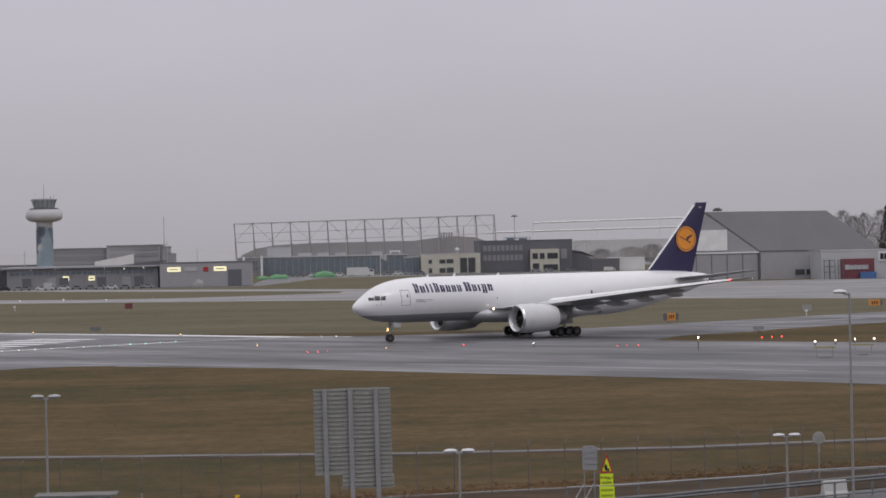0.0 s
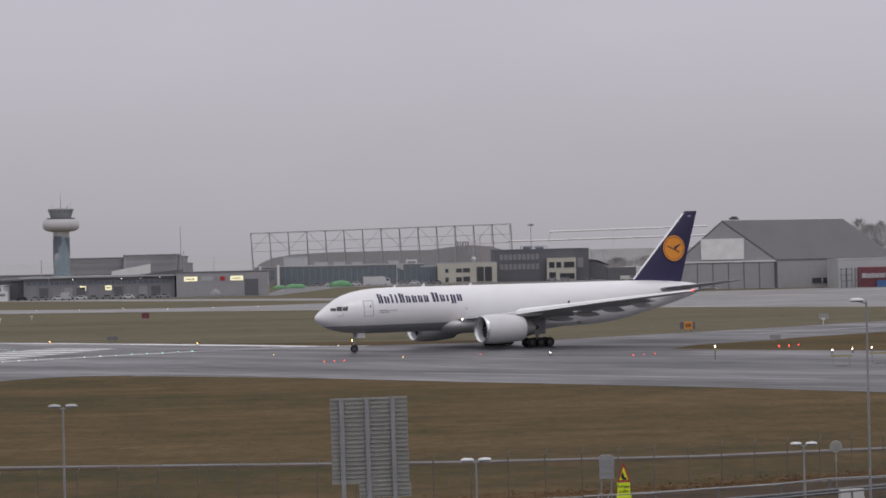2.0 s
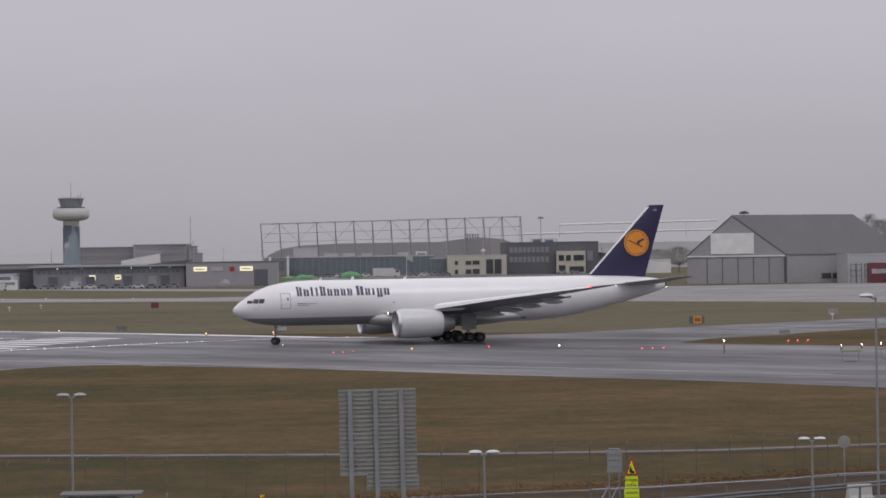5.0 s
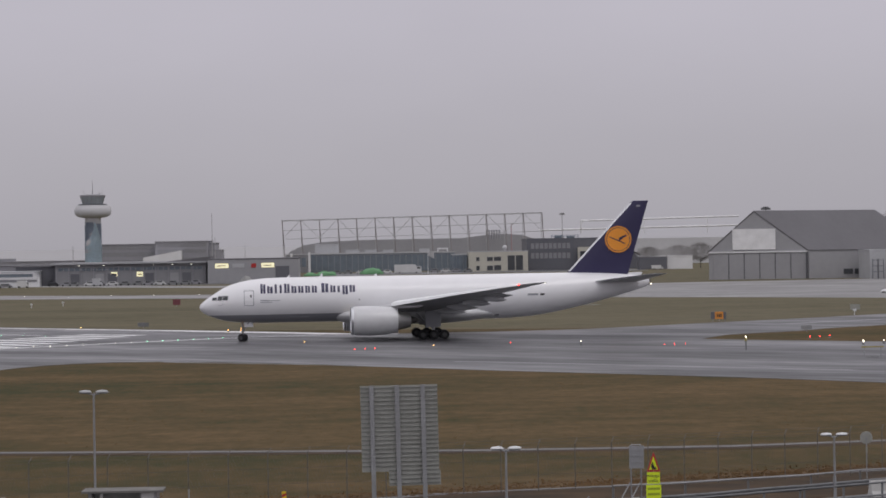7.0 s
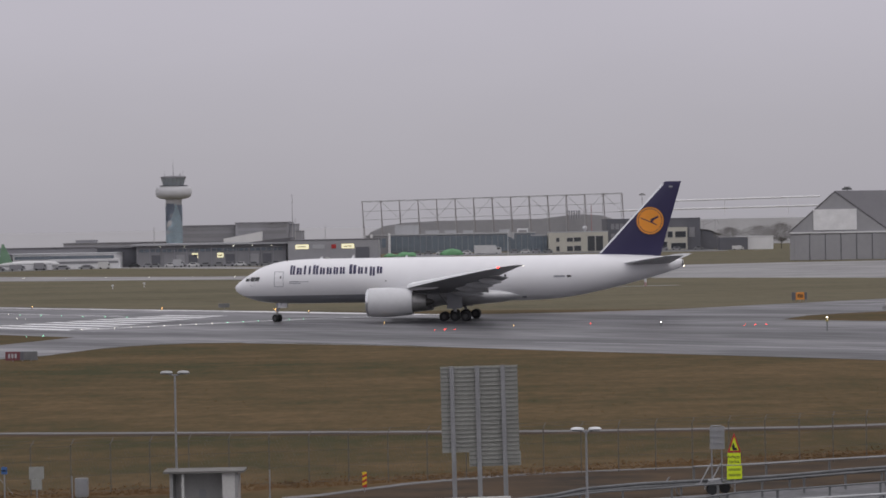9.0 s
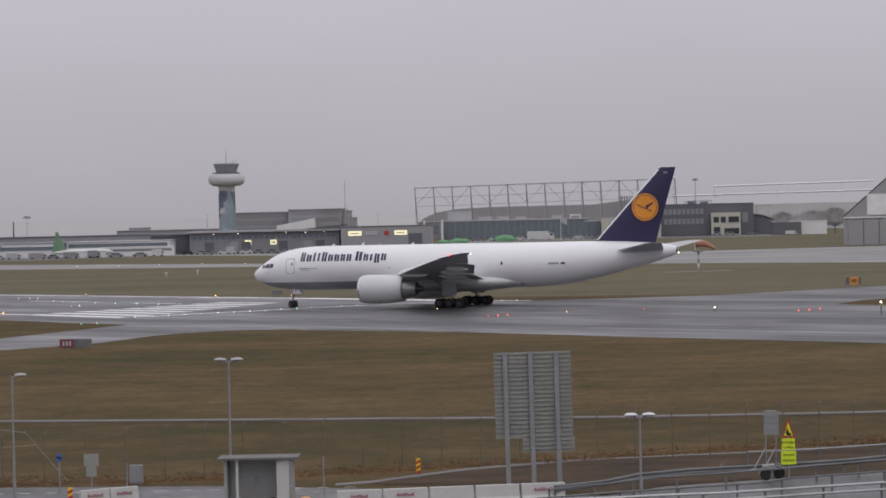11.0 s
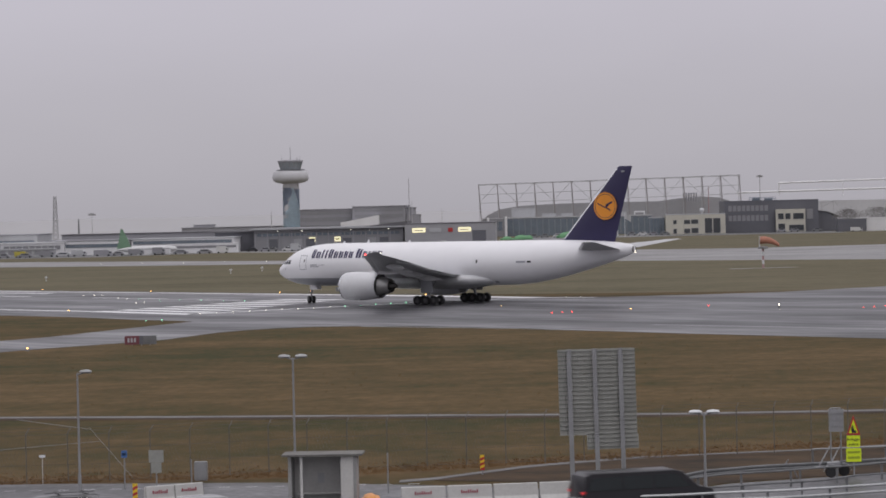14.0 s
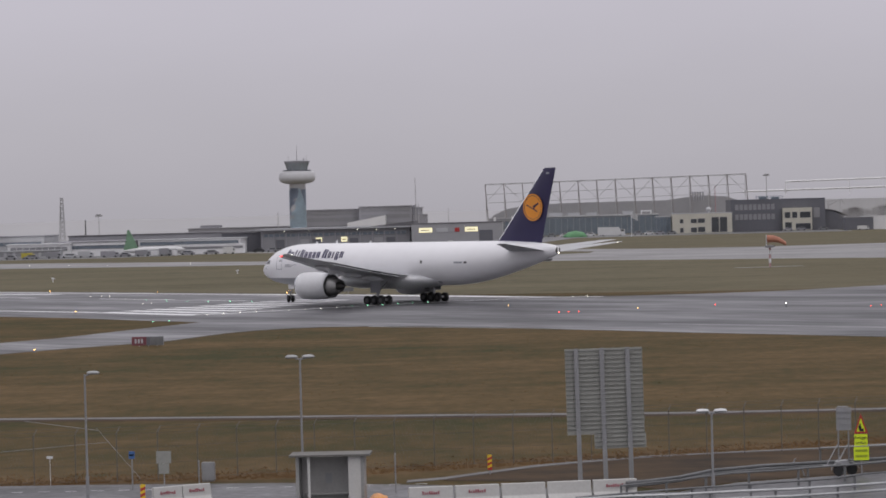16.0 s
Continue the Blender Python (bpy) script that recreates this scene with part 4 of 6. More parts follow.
for i in range(NP):
    k = i / (NP - 1)
    x = -41.2 + k * 133.5
    zt = 26.5 + 2.0 * k
    zb = 9 + 5.5 * k if i else 6
    tops.append((x, zt))
    bm = B()
    beam(bm, (x + 1.6, 3.0, -0.2), (x, 0, zt), 0.40)
    part("post", bm, M_TRUSSDARK, truss)
    bm = B()
    beam(bm, (x + 0.3, 9.0, -0.2), (x, 8, zt - 0.4), 0.22)
    part("post", bm, M_TRUSS, truss)
for (xa, za), (xb, zb) in zip(tops, tops[1:]):
    for dz, w in ((0, 0.30), (-5.2, 0.2), (-9.6, 0.2)):
        bm = B()
        beam(bm, (xa, -0.1, za + dz), (xb, -0.1, zb + dz), w)
        part("rail", bm, M_TRUSS, truss)
    bm = B()
    i = tops.index((xa, za))
    if i % 2:
        beam(bm, (xa, 0.3, za), (xb, 0.3, zb - 9.6), 0.16)
    else:
        beam(bm, (xa, 0.3, za - 9.6), (xb, 0.3, zb), 0.16)
    part("brace", bm, M_TRUSS, truss)
    bm = B()
    beam(bm, (xa, 8, za - 0.4), (xb, 8, zb - 0.4), 0.16)
    part("rail", bm, M_TRUSS, truss)
# arched hall roof behind
hall = root("arched_hall", "long low hall with curved dark grey roof", "hall", m=pose(0, 1485, 0))
prof = [(-42, 6), (-38, 10.5), (-31, 13.6), (-20, 15.2), (0, 15.9), (30, 16.0), (52, 16.0), (62, 17.2), (74, 18.0), (84, 17.2), (92, 14.5), (97, 10)]
bm = B()
loft(bm, [[(x, y, -0.3) for x, z in prof[:1]] + [(x, y, z) for x, z in prof] + [(prof[-1][0], y, -0.3)] for y in (0, 60)])
part("roof", bm, M_STEELWALL, hall)
for i in range(6):
    x = 65.1 + 1.32 * i
    bm = B()
    tube(bm, (x, -6, 15.5), (x, -6, 19.6), 0.42, seg=10)
    lathe(bm, [(0.42, 19.6), (0.55, 19.65), (0.55, 19.95), (0.1, 20.1)], 10, "z", (x, -6, 0))
    part("vent_stack", bm, M_MIDGREY, hall)
house("blue_glass_office", "low office with long blue-grey glazing", -27, 45.6, 1400, 20, 9.4, M_GLASSBLUE, M_PALEPANEL, roof_h=0.6, windows=grid_windows(-26, 45, 24, 1.0, 8.2, 0.12), pane=M_OFFICEGLASS)
for x0, x1, y, z in ((-23.9, -12.1, 1412, 14.0), (-8.6, -1.8, 1410, 11.0), (0.9, 6.8, 1410, 10.9), (10.1, 15.2, 1410, 10.7), (28.3, 33.4, 1410, 11.0)):
    house("rooftop_unit", "pale grey plant box on the office roof", x0, x1, y, 6, z, M_PALEPANEL, M_PALEPANEL, over=0.1)
house("dark_annex", "low dark annex beside the glazed office", -38, -27.2, 1392, 10, 9.2, M_SLATE, M_PALEPANEL, over=0.3, windows=grid_windows(-37.5, -28, 4, 3, 7.5, 0.15), pane=M_GLASSBLUE)
house("blue_clad_block", "blue-grey clad block beside the cream office", 41.6, 48.8, 1318, 12, 8.2, M_GLASSBLUE, M_PALEPANEL, over=0.1, windows=grid_windows(42, 48.4, 4, 0.6, 7.4, 0.08), pane=M_OFFICEGLASS)
for x, y, h in ((-26.3, 1388, 10.0), (-35.1, 1388, 9.6)):
    bm = B()
    box(bm, x - 0.55, x + 0.55, y, y + 0.8, -0.1, h)
    solid("white_pillar", bm, M_PALETRUSS, "tall white pillar before the glazed office", "pillar", "white pillars")
bm = B()
for x in (37.5, 42.3):
    box(bm, x, x + 0.6, 1422, 1422.6, -0.1, 10.5)
box(bm, 37.5, 42.9, 1422, 1422.6, 10.504, 11.2)
solid("white_portal", bm, M_PALETRUSS, "white steel portal frame beside the office", "portal frame")
W = [(52.6, 54.0, 4.9, 6.6), (57.6, 60.2, 4.9, 6.6), (60.9, 64.0, 4.9, 6.7), (52.6, 54.0, 0.6, 2.6), (57.6, 60.2, 0.6, 2.6), (60.9, 64.0, 0.6, 2.8), (67.2, 70.4, 0.5, 7.2), (71.0, 74.2, 0.5, 7.2)]
white_office = house("cream_office", "cream two-storey office with dark windows", 49.1, 76.6, 1310, 18, 9.4, M_CREAM, M_PALEPANEL, windows=W, over=0.1)
house("charcoal_hall", "large charcoal-clad industrial hall", 77.2, 121.3, 1330, 40, 15.0, M_CHARCOAL, M_CHARCOAL, over=0.15, windows=grid_windows(79, 98, 9, 10.2, 12.6, 0.35) + grid_windows(79, 98, 9, 5.6, 8.0, 0.35) + [(116, 118.6, 6, 10.4)], pane=M_SLATE)
bm = B()
for k in range(8):
    x = 89.5 + 1.8 * k
    beam(bm, (x, 1336, 14.9), (x, 1336, 16.4), 0.14)
for z in (15.7, 16.4):
    beam(bm, (89.5, 1336, z), (102.1, 1336, z), 0.14)
box(bm, 91, 94.5, 1338, 1340, 14.9, 16.2)
box(bm, 97, 100.5, 1338, 1340, 14.9, 16.0)
solid("roof_plant", bm, M_GLASSBLUE, "blue-grey plant and railing on hall roof", "plant unit")
bm = B()
for a, b in (((122.9, 13.2), (131, 14.0)), ((124.5, 9.0), (124.5, 13.4)), ((130.2, 10.5), (130.2, 13.9)), ((124.5, 11.2), (130.2, 13.9)), ((131, 14.0), (132, 11.8))):
    beam(bm, (a[0], 1349, a[1] if a[1] > 9.5 else -0.1), (b[0], 1349, b[1]), 0.2)
beam(bm, (130.2, 1349, -0.1), (130.2, 1349, 10.6), 0.2)
solid("loading_gantry", bm, M_TRUSS, "pale steel loading gantry behind the shed", "gantry")
house("cream_stair_block", "cream office front set into charcoal hall", 101.2, 114.8, 1326, 4.4, 10.6, M_CREAM, M_CREAM, over=0.05, windows=[(102.2, 104.6, 6.0, 8.6), (105.6, 107.8, 6.0, 8.6), (109.2, 114.0, 6.0, 8.6), (102.2, 105.2, 0.4, 3.8), (107.2, 114.0, 0.6, 3.2)])
lean = root("side_shed", "dark lean-to shed with sloping roof beside charcoal hall", "shed", m=pose(0, 1335, 0))
bm = B()
loft(bm, [[(121.6, y, -0.3), (130.2, y, -0.3), (130.2, y, 6.0), (126, y, 8.8), (121.6, y, 9.4)] for y in (0, 20)])
part("wall", bm, M_CHARCOAL, lean)
bm = B()
loft(bm, [[(121.6, y, 9.42), (126, y, 8.82), (132.2, y, 6.4), (132.2, y, 6.7), (126, y, 9.15), (121.6, y, 9.75)] for y in (-0.5, 20.5)])
part("roof", bm, M_ROOF, lean)
house("dark_store", "low dark blue-grey store beside the yard", 125.4, 138.2, 1280, 10, 5.9, M_CHARCOAL, M_SLATE, over=0.1)
house("white_shed", "long low white shed before the trees", 133.6, 150.3, 1285, 8, 6.1, M_PALETRUSS, M_PALETRUSS, over=0.2)
bm = B()
tube(bm, (66, 1312, 9.3), (66, 1312, 10.2), 0.3, seg=8)
lathe(bm, [(0.1, -1.1), (0.8, -0.8), (1.15, 0), (0.8, 0.8), (0.1, 1.1)], 16, "z", (66, 1312, 11.0))
solid("radome_ball", bm, M_TOWER, "small white ball radome on the office roof", "antenna", smooth=True)

# white box-girder roof far off
wr = root("pale_hall_roof", "pale hall with white framed roof edges in mist", "hall", m=pose(0, 1600, 0))
bm = B()
box(bm, 95, 255, 2, 60, -0.3, 14.5)
part("wall", bm, M_TOWER, wr)
for a, b, w in (((124, 0, 25), (214, 0, 26.3), 0.7), ((124, 0, 25), (124, 0, 18), 0.6), ((100, 0, 20), (224, 0, 21.2), 0.7), ((160, 0, 25.4), (160, 0, 17), 0.3), ((196, 0, 26), (196, 0, 17), 0.3)):
    bm = B()
    beam(bm, a, b, w)
    part("girder", bm, M_PALETRUSS, wr)

# gabled hangar
hg = root("gabled_hangar", "grey gabled hangar with dark roof and white panel", "hangar", m=pose(0, 0, 0))
P, Q = Vector((112, 912)), Vector((143.1, 906))
apex_z, eave_z = 22.0, 8.9
mid = Vector((126.4, 909.5))
bm = B()
g0 = [(P.x, P.y, -0.3), (Q.x, Q.y, -0.3), (Q.x, Q.y, eave_z), (mid.x, mid.y, apex_z - 0.3), (P.x, P.y, eave_z)]
g1 = [(x + 44.9, y + 32.5, z) for x, y, z in g0]
loft(bm, [g0, g1])
part("wall", bm, M_STEELWALL, hg)
bm = B()
r0 = [(P.x - 0.4, P.y - 0.15, eave_z - 0.1), (mid.x, mid.y - 0.15, apex_z - 0.15), (Q.x + 0.4, Q.y - 0.15, eave_z - 0.1)]
rr = []
for x, y, z in r0:
    rr.append((x, y, z))
ring0 = rr + [(x, y, z + 0.35) for x, y, z in rr[::-1]]
ring1 = [(x + 45.4, y + 33.0, z) for x, y, z in ring0]
loft(bm, [ring0, ring1])
part("roof", bm, M_ROOF, hg, "dark grey pitched roof")
bm = B()
front = lambda x, out: P.y + (Q.y - P.y) * (x - P.x) / (Q.x - P.x) - out
loft(bm, [[(x, front(x, 0.3), 9.6), (x, front(x, 0.3), 16.3), (x, front(x, 0.004), 16.3), (x, front(x, 0.004), 9.6)] for x in (119.5, 133.1)])
part("white_panel", bm, M_LINE, hg, "blank pale panel above the doors")
bm = B()
loft(bm, [[(x, front(x, 0.5), 8.6), (x, front(x, 0.5), 9.05), (x, front(x, 0.004), 9.05), (x, front(x, 0.004), 8.6)] for x in (112, 144.5)])
part("door_rail", bm, M_PALETRUSS, hg)
for k in range(6):
    x0 = 113.5 + k * 4.9
    bm = B()
    loft(bm, [[(x, front(x, 0.22), 0), (x, front(x, 0.22), 8.3), (x, front(x, 0.006), 8.3), (x, front(x, 0.006), 0)] for x in (x0, x0 + 4.6)])
    part("sliding_door", bm, M_STEELWALL, hg)
    bm = B()
    box(bm, x0 + 4.62, x0 + 4.88, front(x0 + 4.7, 0.3), front(x0 + 4.7, 0.006), 0, 8.5)
    part("door_post", bm, M_CHARCOAL, hg)
side_hall = house("hangar_side_wing", "low grey metal wing beside gabled hangar", 143.3, 182, 904, 25, 9.3, M_STEELWALL, M_ROOF, over=0.2, windows=[(154.4, 157.4, 1.3, 3.0), (158.0, 161.0, 1.3, 3.0)])
shop = house("red_fronted_store", "pale store with dull red front panel", 158.6, 185, 880, 20, 9.1, M_PALEPANEL, M_PALEPANEL, over=0.1)
bm = B()
box(bm, 164.6, 175.3, 879.7, 880.01, -0.1, 6.3)
red_front = solid("red_front_panel", bm, M_REDDULL, "dull red shop front panel with white bars", "sign")
for k, (w, t_) in enumerate(((1.5, 12), (1.2, -10), (0.9, 0), (1.2, 8), (0.3, 0), (1.1, -6), (0.45, 0))):
    x = 166.0 + sum((1.5, 1.2, 0.9, 1.2, 0.3, 1.1, 0.45)[:k]) + 0.12 * k
    bm = B()
    box(bm, x, x + w, 879.5, 879.69, 2.9, 4.4 - 0.15 * (k % 2))
    part("plain_bar", bm, M_PALEPANEL, red_front)
bm = B()
box(bm, 170.5, 175.6, 878.2, 879.2, 0, 2.1)
solid("blue_skip", bm, M_BLUE, "blue container before the red front", "container")
bm = B()
box(bm, 176.6, 184.5, 879.7, 880.01, 5.4, 8.4)
st = solid("white_shop_sign", bm, M_LAMPHOOD, "white sign board with dark bars", "sign")
for k in range(3):
    bm = B()
    box(bm, 177.2 + k * 1.3, 178.2 + k * 1.3, 879.5, 879.69, 6.0, 7.8)
    part("plain_bar", bm, M_BLACK, st)
for x in (159.2, 161.0, 163.6):
    bm = B()
    for z in (2.2, 4.0, 5.8):
        beam(bm, (x, 878.5, z), (x + 1.6, 878.5, z), 0.12)
    beam(bm, (x, 878.5, -0.1), (x, 878.5, 6.2), 0.18)
    beam(bm, (x + 1.6, 878.5, -0.1), (x + 1.6, 878.5, 6.2), 0.18)
    solid("storage_rack", bm, M_CHARCOAL, "dark steel storage rack beside the store", "rack", "storage racks")

# terminal piers on the far side
house("pale_pier", "pale low terminal pier with narrow window band", -187, -157, 1022, 25, 5.6, M_PALETRUSS, M_MIDGREY, windows=grid_windows(-186, -158, 20, 2.9, 4.0, 0.1), pane=M_GLASSBLUE)
house("pale_pier", "white two-level terminal pier with window band", -156, -118.6, 1024, 25, 5.6, M_PALETRUSS, M_PALEPANEL, windows=grid_windows(-155.4, -119.4, 26, 3.6, 4.6, 0.1), pane=M_GLASSBLUE)
house("pier_gangway", "white low gangway before the pier", -141.6, -116.3, 1016, 4, 3.5, M_PALETRUSS, M_PALETRUSS, over=0.1, windows=grid_windows(-141, -117, 18, 2.0, 2.6, 0.15), pane=M_SLATE)
house("service_hut", "white service container on the apron", -150.5, -139, 1000, 4, 2.3, M_PALETRUSS, M_PALEPANEL, over=0.05)
house("grey_terminal_end", "grey flat terminal end block", -240, -191, 1026, 30, 8.2, M_PALEPANEL, M_MIDGREY, windows=grid_windows(-238, -192, 20, 4.6, 5.8, 0.12) + grid_windows(-238, -192, 14, 1.2, 2.6, 0.3), pane=M_GLASSBLUE)
house("white_lounge", "white low terminal lounge with dark windows", -203, -180, 1018, 8, 5.2, M_PALETRUSS, M_PALETRUSS, over=0.5, windows=grid_windows(-202, -181, 9, 2.6, 3.8, 0.2), pane=M_SLATE)
house("grey_terminal_mid", "dark grey terminal behind the pale piers", -188, -112, 1060, 25, 7.6, M_MIDGREY, M_ROOF)
house("green_stair_hut", "small pale service hut by the apron", -206, -182, 1008, 6, 3.0, M_PALEPANEL, M_PALEPANEL, windows=grid_windows(-205, -183, 7, 1.0, 2.2, 0.4), pane=M_SLATE)


def mast(x, y, h, r=0.25, head=False, mat=M_GALVDARK, label="thin grey mast rising over the terminals"):
    bm = B()
    tube(bm, (x, y, -0.2), (x, y, h), r, r * 0.5, 6)
    if head:
        box(bm, x - 1.6, x + 1.6, y - 0.4, y + 0.4, h - 0.7, h)
        box(bm, x - 0.9, x + 0.9, y - 0.6, y + 0.6, h, h + 0.4)
    solid("light_mast" if head else "mast", bm, mat, label, "mast", "far masts")


mast(-63.8, 1200, 27.7, 0.22, mat=M_TRUSS)
mast(-62.6, 1200, 17.5, 0.2, mat=M_TRUSS)
mast(-205.4, 1200, 13.4, 0.5)
mast(-199.6, 1200, 15.4, 0.2, True, mat=M_TRUSS)
mast(-127.8, 1250, 14.8, 0.25, mat=M_TRUSS)
mast(-52, 1250, 14.5, 0.2, mat=M_TRUSS)
mast(100.2, 1415, 27.4, 0.3, True, mat=M_TRUSS)
mast(77.9, 1478, 22.8, 0.35, mat=M_REDPALE, label="faded red and white mast behind the hall")
mast(137.6, 960, 23.6, 0.3, True)
lat = root("lattice_mast", "tall grey steel lattice mast in mist", "mast", m=pose(-215.4, 1200, 0))
bm = B()
for sx, sy in ((1, 1), (1, -1), (-1, 1), (-1, -1)):
    beam(bm, (sx * 1.3, sy * 1.3, -0.2), (sx * 0.5, sy * 0.5, 23.4), 0.22)
for k in range(12):
    z0, z1 = k * 1.95, (k + 1) * 1.95
    w0, w1 = 1.3 - 0.8 * z0 / 23.4, 1.3 - 0.8 * z1 / 23.4
    for sy in (1, -1):
        beam(bm, (-w0, sy * w0, z0), (w1, sy * w1, z1), 0.14)
        beam(bm, (w0, sy * w0, z0), (-w1, sy * w1, z1), 0.14)
part("lattice", bm, M_TRUSS, lat)
bm = B()
tube(bm, (-200.2, 868, -0.1), (-200.2, 868, 12.5), 0.14, 0.1, 8)
solid("red_white_mast", bm, M_REDDULL, "thin dull red mast beside the taxiway", "mast")


# glowing wall added behind everything, low uneven rim, its pale colour standing in for mist
M_MIST = material("painted_mist_glow", (0.3, 0.3, 0.31), 1.0, 0, 200.0, 0.05, spec=0.0, emit=(0.335, 0.322, 0.350), strength=0.72)
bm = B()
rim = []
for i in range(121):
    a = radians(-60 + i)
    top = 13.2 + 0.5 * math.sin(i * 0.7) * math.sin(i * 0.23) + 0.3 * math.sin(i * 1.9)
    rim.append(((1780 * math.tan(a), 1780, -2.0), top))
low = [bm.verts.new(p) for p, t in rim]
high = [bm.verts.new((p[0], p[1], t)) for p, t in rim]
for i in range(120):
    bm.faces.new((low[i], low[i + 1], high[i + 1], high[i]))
solid("backdrop", bm, M_MIST, "glowing pale grey wall standing in for far mist", "backdrop", kind="structure")

# ---------------------------------------------------------------- trees, far vehicles
def tree(name, x, y, h, w, mat, label, seed, conifer=False):
    rng = random.Random(seed)
    r = root(name, label, "tree", "far trees", m=pose(x, y, 0))
    bm = B()
    tube(bm, (0, 0, -0.2), (0.1, 0, h * 0.55), h * 0.022, h * 0.010, 7)
    for i in range(9):
        a, z = rng.uniform(0, 6.28), h * rng.uniform(0.25, 0.6)
        tube(bm, (0, 0, z), (math.cos(a) * w * 0.38, math.sin(a) * w * 0.38, z + h * rng.uniform(0.12, 0.32)), h * 0.008, h * 0.002, 5)
    part("trunk", bm, M_BARK, r)
    bm = B()
    for i in range(2600):
        z = rng.random()
        if conifer:
            rad = w / 2 * (1 - z) * rng.uniform(0.3, 1.1) + 0.1
            zz = h * (0.08 + 0.92 * z)
        else:
            rad = w / 2 * math.sqrt(max(0, 1 - (2 * z - 1) ** 2)) * rng.uniform(0.2, 1.08)
            zz = h * (0.28 + 0.72 * z) + rng.uniform(-0.3, 0.5)
        a = rng.uniform(0, 6.28)
        c = Vector((math.cos(a) * rad, math.sin(a) * rad, zz))
        s = rng.uniform(0.15, 0.45) * (0.7 if not conifer else 1.2)
        if conifer:
            d = [Vector((rng.uniform(-s, s), rng.uniform(-s, s), rng.uniform(-s, s * 1.4))) for _ in range(3)]
        else:
            out = Vector((math.cos(a), math.sin(a), rng.uniform(0.6, 2.4))).normalized() * rng.uniform(0.6, 1.7)
            d = [Vector((-0.035, 0, 0)), Vector((0.035, 0, 0)), out]
        bm.faces.new([bm.verts.new(c + q) for q in d])
    part("crown", bm, mat, r)


for i, (x, w, h) in enumerate(((131, 14, 9.5), (145, 17, 10), (156, 15, 11))):
    tree("bare_tree", x, 1290 + 6 * i, h, w, M_FOLIAGE, "rounded leafless winter tree behind the apron", 40 + i)
for i, (x, h) in enumerate(((184, 19), (189, 22), (194, 20), (199, 21), (206, 22))):
    tree("bare_tree", x, 1000 + 5 * i, h, 9, M_FOLIAGE, "tall leafless winter tree behind the hangar", 60 + i)
for i, (x, h, w) in enumerate(((201, 24, 11), (209, 26, 12), (217, 25, 12))):
    tree("conifer", x, 985, h, w, M_CONIFER, "dark dense conifer behind the store", 80 + i, True)


def far_car(x, y, length, height, mat, label, category="car"):
    r = root("parked_" + category, label, category, "parked vehicles", m=pose(x, y, 0))
    h, l = height, length / 2
    bm = B()
    pr = [(-l, 0.25), (-l, h * 0.55), (-l * 0.72, h * 0.62), (-l * 0.45, h), (l * 0.5, h), (l * 0.85, h * 0.62), (l, h * 0.5), (l, 0.25)] if h < 2 else [(-l, 0.35), (-l, h), (l * 0.55, h), (l * 0.62, h * 0.8), (l * 0.95, h * 0.75), (l, 0.35)]
    loft(bm, [[(a, yy, z) for a, z in pr] for yy in (-0.85, 0.85)])
    part("body", bm, mat, r)
    for a in (-l * 0.62, l * 0.62):
        bm = B()
        lathe(bm, [(0.33, -0.9), (0.33, 0.9)], 12, "y", (a, 0, 0.33))
        part("wheel", bm, M_TYRE, r)
    bm = B()
    if h < 2:
        box(bm, -l * 0.42, l * 0.5, -0.87, 0.87, h * 0.66, h * 0.93)
    else:
        box(bm, l * 0.66, l * 0.9, -0.87, 0.87, h * 0.5, h * 0.72)
    part("window", bm, M_PANE, r)


rng = random.Random(5)
for i in range(13):
    far_car(-112 + i * 4.3 + rng.uniform(-0.8, 0.8), 1020 + rng.uniform(-5, 5), 4.3, 1.5, rng.choice([M_WHITECAR, M_SILVER, M_SLATE, M_SLATE, M_MIDGREY, M_GREYCAR]), "small parked car before the dark hangar")
for i in range(12):
    far_car(-121 - i * 7.0 + rng.uniform(-1.5, 1.5), 998 + rng.uniform(-5, 5), rng.choice([4.4, 5.5, 6.5]), rng.choice([1.5, 2.2, 2.6]), rng.choice([M_PALEPANEL, M_WHITECAR, M_SLATE, M_MIDGREY]), "parked apron vehicle in mist", "van")
far_car(-95, 1012, 3.6, 2.8, M_PALEPANEL, "pale truck parked before the dark hangar", "truck")
for i, x in enumerate((-12, -7, -1, 6, 11, 17, 33, 38, 43, 48)):
    far_car(x, 1300 + rng.uniform(-6, 6), 4.5, 1.7, rng.choice([M_WHITECAR, M_SLATE, M_SILVER, M_MIDGREY]), "parked car beyond the taxiway in mist")
for x in (103, 109, 119):
    far_car(x, 1318 + rng.uniform(-3, 3), 4.5, 1.6, rng.choice([M_SLATE, M_MIDGREY, M_SILVER]), "parked car beside the charcoal hall")
far_car(20.5, 1290, 12.5, 4.0, M_WHITECAR, "white box truck parked before the offices", "truck")
far_car(132.4, 1268, 5.2, 2.0, M_WHITECAR, "white van parked before charcoal hall", "van")
far_car(-192, 1000, 4.8, 2.2, material("dull_yellow", (0.45, 0.38, 0.06), 0.5), "yellow apron service van", "van")


def heap(x, y, w, h, mat, name, label, cat):
    bm = B()
    bmesh.ops.create_icosphere(bm, subdivisions=3, radius=1)
    for v in bm.verts:
        n = noise.noise(v.co * 2 + Vector((x, y, 0)))
        v.co = Vector((v.co.x * w / 2 * (1 + 0.25 * n), v.co.y * 1.6, max(-0.1, v.co.z) * h * (1 + 0.4 * n)))
    solid(name, bm, mat, label, cat, smooth=True, m=pose(x, y, 0))


